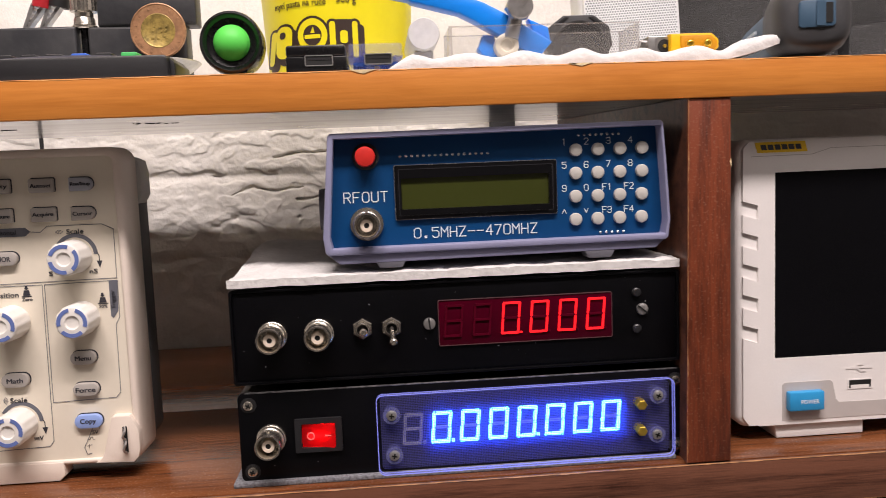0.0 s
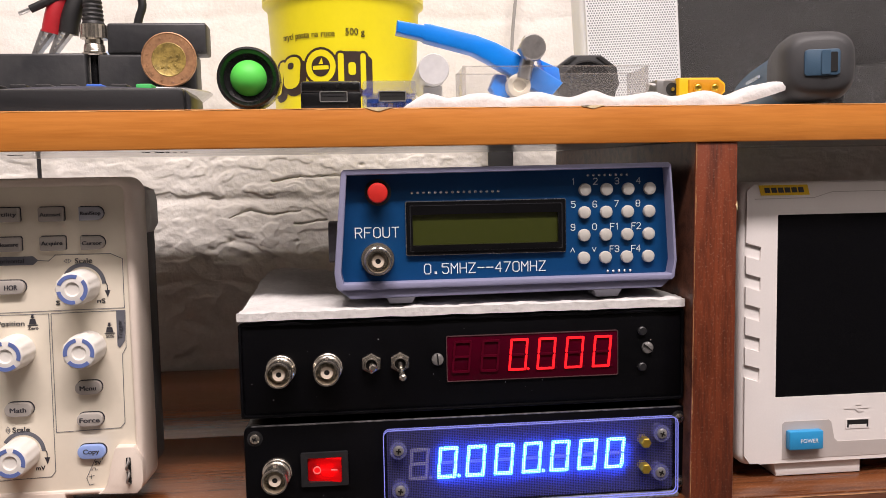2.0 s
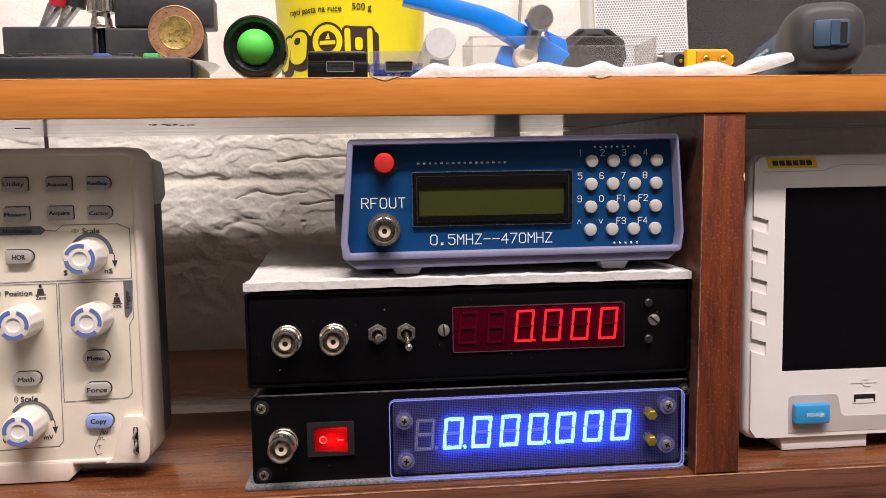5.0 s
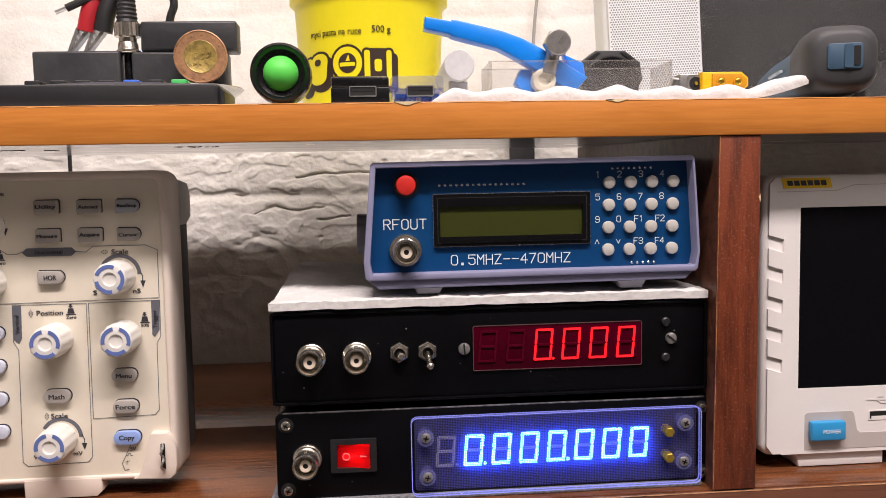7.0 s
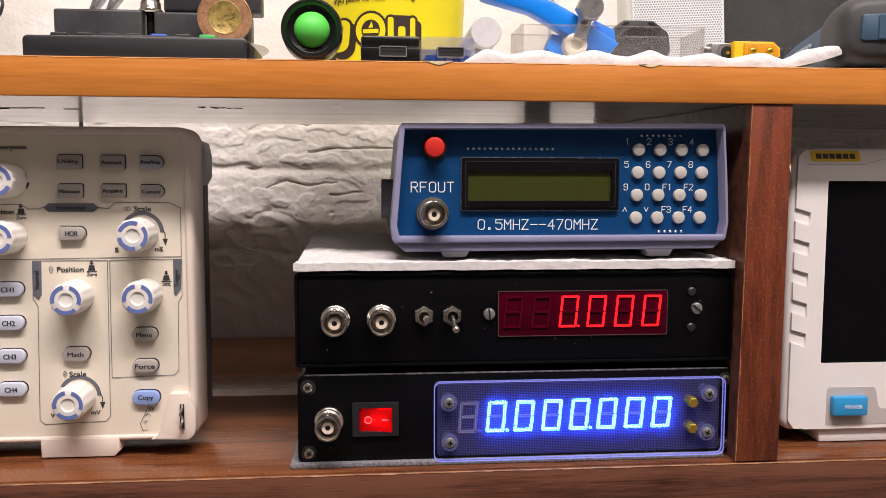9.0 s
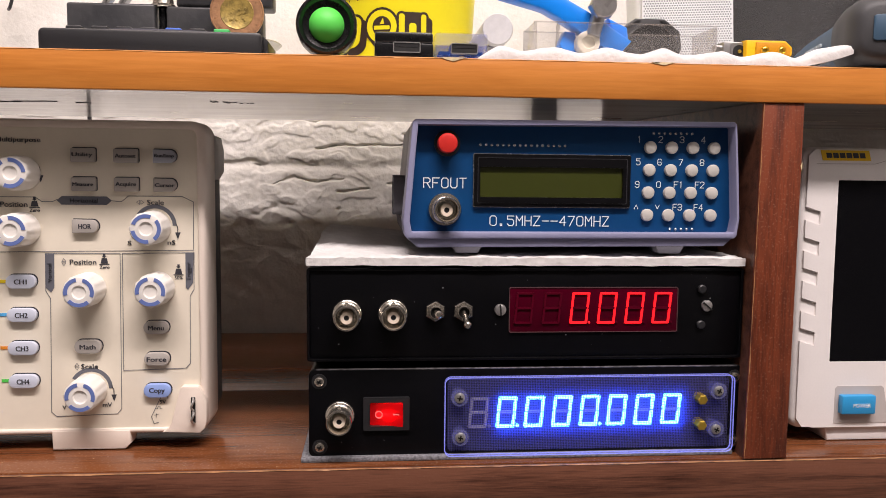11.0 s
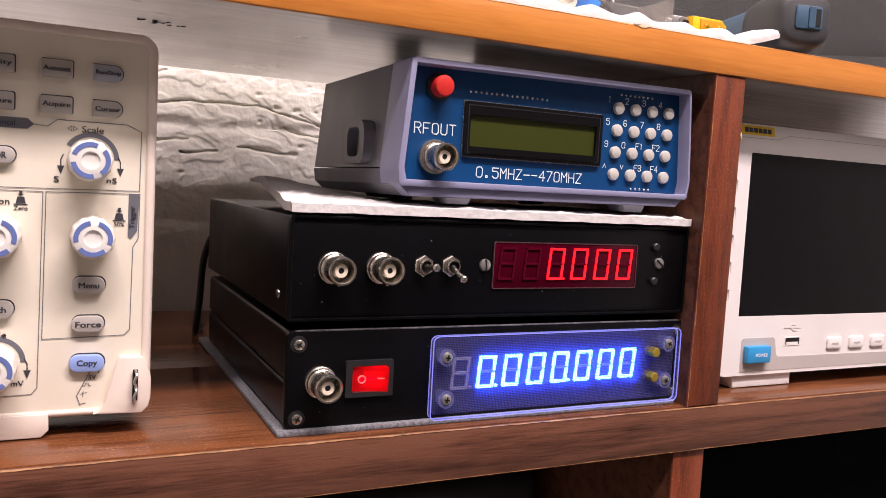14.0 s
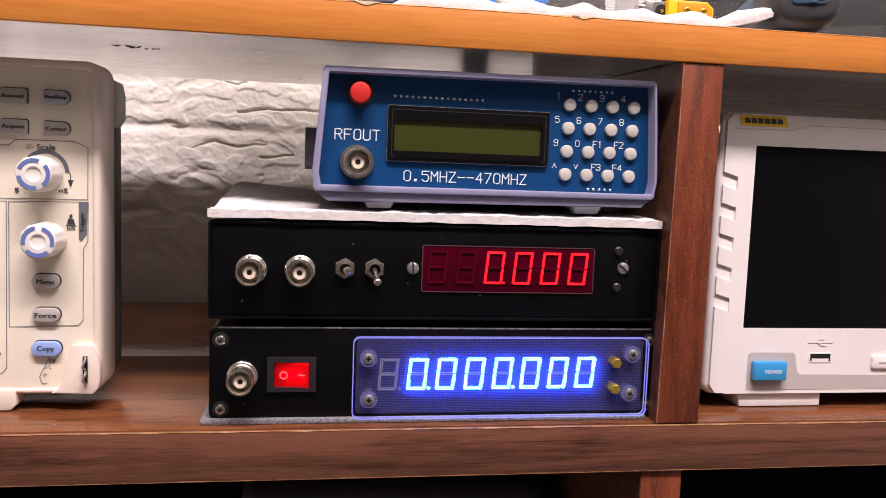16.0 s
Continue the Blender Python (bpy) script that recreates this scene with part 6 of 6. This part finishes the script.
def shelf_towel():
    """A crumpled paper towel along the shelf's edge."""
    nx, ny = 150, 34
    tops, bots = [], []
    for j in range(ny + 1):
        v = (j / ny) ** 2
        a, b = [], []
        for i in range(nx + 1):
            u = i / nx
            x = 0.006 + 0.168 * u
            y = 0.3375 + 0.060 * v + 0.0009 * noise.noise((u * 14, 0, 0)) * (1 - v) + 0.001
            lift = 0.0075 * max(0, (u - 0.86) / 0.14) ** 1.4 * (1 - 0.5 * v)
            h = 0.0040 + 0.0030 * (0.5 + 0.5 * math.sin(u * 42 + 2 * noise.noise((u * 6, v * 2, 1)))) * (0.8 + 0.4 * noise.noise((u * 9, 3, 0))) * (1 - 0.45 * v) + 0.00025 * noise.noise((u * 50, v * 14, 2))
            h *= min(1.0, 0.25 + u * 12)
            near = min(1, 14 * v, 14 * (1 - v), 20 * u, 26 * (1 - u))
            thick = 0.06 + 0.94 * math.sqrt(1 - (1 - near) ** 2)
            a.append((x, y - 0.0006 * thick, T + 0.0004 + lift + h * thick))
            b.append((x, y, T + 0.0002 + lift * 0.65 + (0.0 if u < 0.84 else 0.0012 * (u - 0.84) / 0.16)))
        tops.append(a)
        bots.append(b)
    n = nx + 1
    verts = [p for r in tops for p in r] + [p for r in bots for p in r]
    m = n * (ny + 1)
    faces = []
    for j in range(ny):
        for i in range(nx):
            q = j * n + i
            faces += [(q, q + 1, q + n + 1, q + n), (m + q, m + q + n, m + q + n + 1, m + q + 1)]
    rim = list(range(n)) + [j * n + nx for j in range(1, ny + 1)] + [ny * n + i for i in range(nx - 1, -1, -1)] + [j * n for j in range(ny - 1, 0, -1)]
    faces += [(p, m + p, m + q, q) for p, q in zip(rim, rim[1:] + rim[:1])]
    me = bpy.data.meshes.new("paper_towel")
    me.from_pydata(verts, [], faces)
    me.materials.append(TISSUE)
    smooth(me, 70)
    tagged(new("paper_towel", me), "crumpled white paper towel under small parts", "paper towel")


def connectors():
    g = thing("dc_socket", (0.127, 0.36, T + 0.004), "small metal barrel socket on a paper towel", "socket")
    part("body", box(0.1228, 0.1338, 0.358, 0.372, T + 0.0042, T + 0.0138, 0.0006), STEEL, g)
    part("face", prism(rounded(0.1262, 0.1336, T + 0.0050, T + 0.0132, 0.0008), 0.3574, 0.3582), STEEL, g)
    part("bore", lathe([(0.0030, 0), (0.0030, 0.0009), (0, 0.0009)], (0.1300, 0.358, T + 0.0092), 24), BLACK_HOLE, g)
    part("pin", lathe([(0.0008, 0), (0.0008, 0.0016), (0, 0.0018)], (0.1300, 0.358, T + 0.0092), 10), BRASS, g)
    part("spring_tag", tube([(0.1185, 0.362, T + 0.0070), (0.1200, 0.360, T + 0.0120), (0.1228, 0.3595, T + 0.0115)], 0.0007, 8), STEEL, g)
    g = thing("power_connector", (0.1427, 0.352, T + 0.004), "yellow two-pole power connector on a paper towel", "connector")
    z0, z1 = T + 0.0046, T + 0.0140
    out = [(0.1318, z0), (0.1505, z0), (0.1538, z0 + 0.003), (0.1538, z1 - 0.0028), (0.1505, z1), (0.1318, z1)]
    part("body", prism(out, 0.354, 0.368, 0.0005), XT_YELLOW, g)
    inn = [(0.1362, z0 + 0.001), (0.1500, z0 + 0.001), (0.1528, z0 + 0.0034), (0.1528, z1 - 0.0034), (0.1500, z1 - 0.001), (0.1362, z1 - 0.001)]
    part("face", prism(inn, 0.3532, 0.3545, 0.0003), XT_DARK, g)
    for x in (0.1404, 0.1484):
        part("sleeve", lathe([(0.0024, 0), (0.0024, 0.0006), (0.0017, 0.0006), (0.0017, 0.0)], (x, 0.3533, (z0 + z1) / 2), 20), XT_DARK, g)
        part("contact", lathe([(0.0016, 0), (0.0016, 0.0007), (0.0012, 0.0009), (0.0010, 0.0002), (0, 0.0002)], (x, 0.3533, (z0 + z1) / 2), 16), BRASS, g)


def power_tool():
    g = thing("handheld_tool", (0.1885, 0.336, T), "dark grey rounded handheld tool with a blue-grey barrel", "tool", rot=(0, 0, -15))
    zc = 0.0172

    def sect(w, h, y, n=40, e=3.2):
        return [(w * (abs(math.cos(t)) ** (2 / e)) * (1 if math.cos(t) >= 0 else -1), y, zc + h * (abs(math.sin(t)) ** (2 / e)) * (1 if math.sin(t) >= 0 else -1)) for t in [2 * math.pi * i / n for i in range(n)]]

    def loft(secs):
        bm = bmesh.new()
        rows = [[bm.verts.new(p) for p in s] for s in secs]
        n = len(rows[0])
        for p, q in zip(rows, rows[1:]):
            for i in range(n):
                bm.faces.new((p[i], p[(i + 1) % n], q[(i + 1) % n], q[i]))
        bm.faces.new(rows[0])
        bm.faces.new(rows[-1][::-1])
        bmesh.ops.recalc_face_normals(bm, faces=bm.faces)
        return bm
    c = part("end_cap", loft([sect(0.0110, 0.0100, -0.0010), sect(0.0135, 0.0124, 0.0002), sect(0.0154, 0.0146, 0.0035), sect(0.0162, 0.0156, 0.009), sect(0.0160, 0.0154, 0.020), sect(0.0146, 0.0138, 0.034), sect(0.0136, 0.0130, 0.036)]), TOOL_GREY, g, "dark grey rubber end cap")
    part("barrel", loft([sect(0.0132, 0.0128, 0.034, e=2.6), sect(0.0133, 0.0129, 0.040, e=2.6), sect(0.0128, 0.0124, 0.10, e=2.4), sect(0.0110, 0.0110, 0.135, e=2.2), sect(0.008, 0.008, 0.150, e=2)]), TOOL_BLUE, g, "blue-grey barrel")
    for k in range(5):
        part("small_print", box(-0.0150, -0.0138, 0.052 + 0.006 * k, 0.056 + 0.006 * k, zc + 0.001, zc + 0.0024), PALE_GREY, g)
    d = part("battery_door", prism(rounded(-0.0070, 0.0078, zc - 0.0052, zc + 0.0062, 0.0016), -0.0018, 0.001, 0.0004), TOOL_BLUE, c, "blue-grey door")
    part("door_slot", prism(rounded(0.0036, 0.0066, zc - 0.0036, zc + 0.0048, 0.0006), -0.0021, 0.0), BLACK_HOLE, d)
    part("door_latch", prism(rounded(0.0000, 0.0036, zc - 0.0046, zc + 0.0056, 0.0004), -0.0024, 0.0), TOOL_BLUE, d)


def loudspeaker():
    g = thing("white_loudspeaker", (0.1625, 0.515, T), "white loudspeaker with a perforated metal grille", "loudspeaker", rot=(0, -3.0, 0))
    part("cabinet", box(-0.0325, 0.0318, -0.018, 0.006, 0.001, 0.150, 0.004, 3), SPEAKER_WHITE, g)
    part("grille", prism(rounded(-0.0300, 0.0292, 0.006, 0.145, 0.003), -0.0205, -0.018, 0.0006), SPEAKER_WHITE, g, "white perforated grille")
    bm = bmesh.new()
    p = 0.00165
    for r in range(80):
        for c in range(36):
            x, z = -0.0286 + p * c + (p / 2 if r % 2 else 0), 0.009 + p * 0.866 * r * 1.05
            if x > 0.0280 or z > 0.125:
                continue
            v = [bm.verts.new((x + 0.00056 * math.cos(k * 1.0472), -0.02056, z + 0.00056 * math.sin(k * 1.0472))) for k in range(6)]
            bm.faces.new(v)
    tagged(part("perforation", bm, SPK_HOLE, g), kind="stuff")


def foam_blocks():
    def slab(x0, x1, y0, y1, z0, z1, label, rise):
        bm = box(x0, x1, y0, y1, z0, z1, 0.0016, 3)
        bmesh.ops.subdivide_edges(bm, edges=[e for e in bm.edges if e.calc_length() > 0.03], cuts=8, use_grid_fill=True)
        for v in bm.verts:
            v.co += 0.0008 * noise.noise_vector(v.co * 22)
            v.co.z += rise * (v.co.x - x0)
        tagged(part("foam_block", bm, BLACK_FOAM), label, "foam block", "black foam blocks")
    slab(0.2140, 0.650, 0.5600, 0.606, T + 0.0018, 0.420, "tall black pebbled foam block standing on the shelf", 0)
    slab(0.3300, 0.640, 0.5440, 0.5590, T + 0.0018, 0.2280, "low black pebbled foam block before a taller one", 0.09)


def blue_scrap():
    g = thing("plastic_scrap", (-0.160, 0.52, T), "pale blue translucent plastic offcut behind a black block", "plastic scrap")
    part("scrap", prism(rounded(-0.1700, -0.1500, T + 0.0002, 0.2360, 0.003), 0.52, 0.528, 0.001), SCRAP_BLUE, g)


BLACK_GLOSS = mat("glossy_black_plastic", (0.007, 0.007, 0.008), 0.25, vary=0.3, scale=200, bump=0.00003, bscale=700)
GREY_METAL = mat("grey_metal_sleeve", (0.35, 0.35, 0.36), 0.4, 0.6, vary=0.1)
BALL_GREEN = mat("bright_green_rubber", (0.11, 0.70, 0.09), 0.55, vary=0.04, scale=60)
YELLOW_TUB = mat("yellow_tub_plastic", (0.76, 0.66, 0.012), 0.35, vary=0.03, scale=20)
PRINT_BROWN = mat("dark_brown_print", (0.035, 0.018, 0.012), 0.5, vary=0.1)
BLUE_CLEAR = clear("bluish_clear_plastic", (0.08, 0.12, 0.50), 0.08, 0.25)
KEY_BLUE = mat("blue_key", (0.03, 0.13, 0.6), 0.45, vary=0.05)
KEY_GREEN = mat("green_key", (0.06, 0.5, 0.12), 0.45, vary=0.05)
BLOCK_BLACK = mat("worn_black_block", (0.022, 0.023, 0.026), 0.42, vary=0.3, scale=40, bump=0.00012, bscale=350, color2=(0.04, 0.04, 0.042))
COPPER = mat("worn_copper", (0.44, 0.235, 0.12), 0.45, 0.35, vary=0.2, scale=180, bump=0.00006, bscale=700)
BRASS_OLD = mat("worn_brass", (0.42, 0.30, 0.08), 0.45, 0.3, vary=0.3, scale=300, bump=0.00015, bscale=900)
RED_RUBBER = mat("red_rubber", (0.42, 0.012, 0.02), 0.45, vary=0.08)
BLACK_RUBBER = mat("black_rubber", (0.014, 0.014, 0.015), 0.5, vary=0.15)
TRAY_CLEAR = clear("clear_tray_acrylic", (0.42, 0.40, 0.38), 0.06, 0.07)
TRAY_END = clear("tray_end_acrylic", (0.40, 0.36, 0.32), 0.12, 0.32)
LEVER_BLUE = mat("bright_blue_plastic", (0.006, 0.24, 0.86), 0.32, vary=0.05, scale=60)
CREAM = mat("cream_plastic", (0.72, 0.66, 0.54), 0.4, vary=0.06)
ROD_WHITE = mat("white_plastic_rod", (0.62, 0.61, 0.60), 0.5, vary=0.05, scale=300)
XT_YELLOW = mat("yellow_nylon", (0.85, 0.48, 0.01), 0.4, vary=0.05)
XT_DARK = mat("amber_nylon", (0.60, 0.26, 0.004), 0.45, vary=0.08)
TOOL_GREY = mat("dark_grey_rubber", (0.045, 0.045, 0.048), 0.55, vary=0.06, bump=0.00004, bscale=1200)
TOOL_BLUE = mat("blue_grey_plastic", (0.05, 0.10, 0.16), 0.42, vary=0.05)
PALE_GREY = mat("pale_grey_print", (0.45, 0.5, 0.55), 0.6)
SPEAKER_WHITE = mat("white_speaker_paint", (0.70, 0.71, 0.72), 0.5, vary=0.03)
SPK_HOLE = mat("grille_holes", (0.22, 0.24, 0.25), 0.8, vary=0.1)
SCRAP_BLUE = mat("pale_blue_plastic", (0.45, 0.58, 0.78), 0.4, vary=0.05)
BLACK_FOAM = mat("black_pebbled_foam", (0.011, 0.011, 0.012), 0.36, vary=0.4, scale=500, bump=0.0013, bscale=1300, spec=0.7)

# glints on the foam's pebbled skin, put into its colour as bright specks
nt = BLACK_FOAM.node_tree
pb = nt.nodes["Principled BSDF"]
src = pb.inputs["Base Color"].links[0].from_socket
tc, sp, rp, mx = nt.nodes.new("ShaderNodeTexCoord"), nt.nodes.new("ShaderNodeTexNoise"), nt.nodes.new("ShaderNodeValToRGB"), nt.nodes.new("ShaderNodeMix")
sp.inputs["Scale"].default_value, sp.inputs["Detail"].default_value = 1700, 2
rp.color_ramp.elements[0].position, rp.color_ramp.elements[1].position = 0.63, 0.74
mx.data_type = "RGBA"
mx.inputs["B"].default_value = (0.40, 0.40, 0.42, 1)
nt.links.new(tc.outputs["Object"], sp.inputs["Vector"])
nt.links.new(sp.outputs["Fac"], rp.inputs["Fac"])
nt.links.new(rp.outputs["Color"], mx.inputs["Factor"])
nt.links.new(src, mx.inputs["A"])
nt.links.new(mx.outputs["Result"], pb.inputs["Base Color"])

jar()
ball_cup()
usb_tester(-0.0376, -0.0118, 0.352, False, "black USB power tester lying on the shelf")
usb_tester(-0.0111, 0.0124, 0.352, True, "USB power tester in a clear bluish shell")
remote()
adapter_boxes()
coin()
clips_and_plug()
shelf_towel()
clear_tray()
connectors()
power_tool()
loudspeaker()
foam_blocks()
blue_scrap()
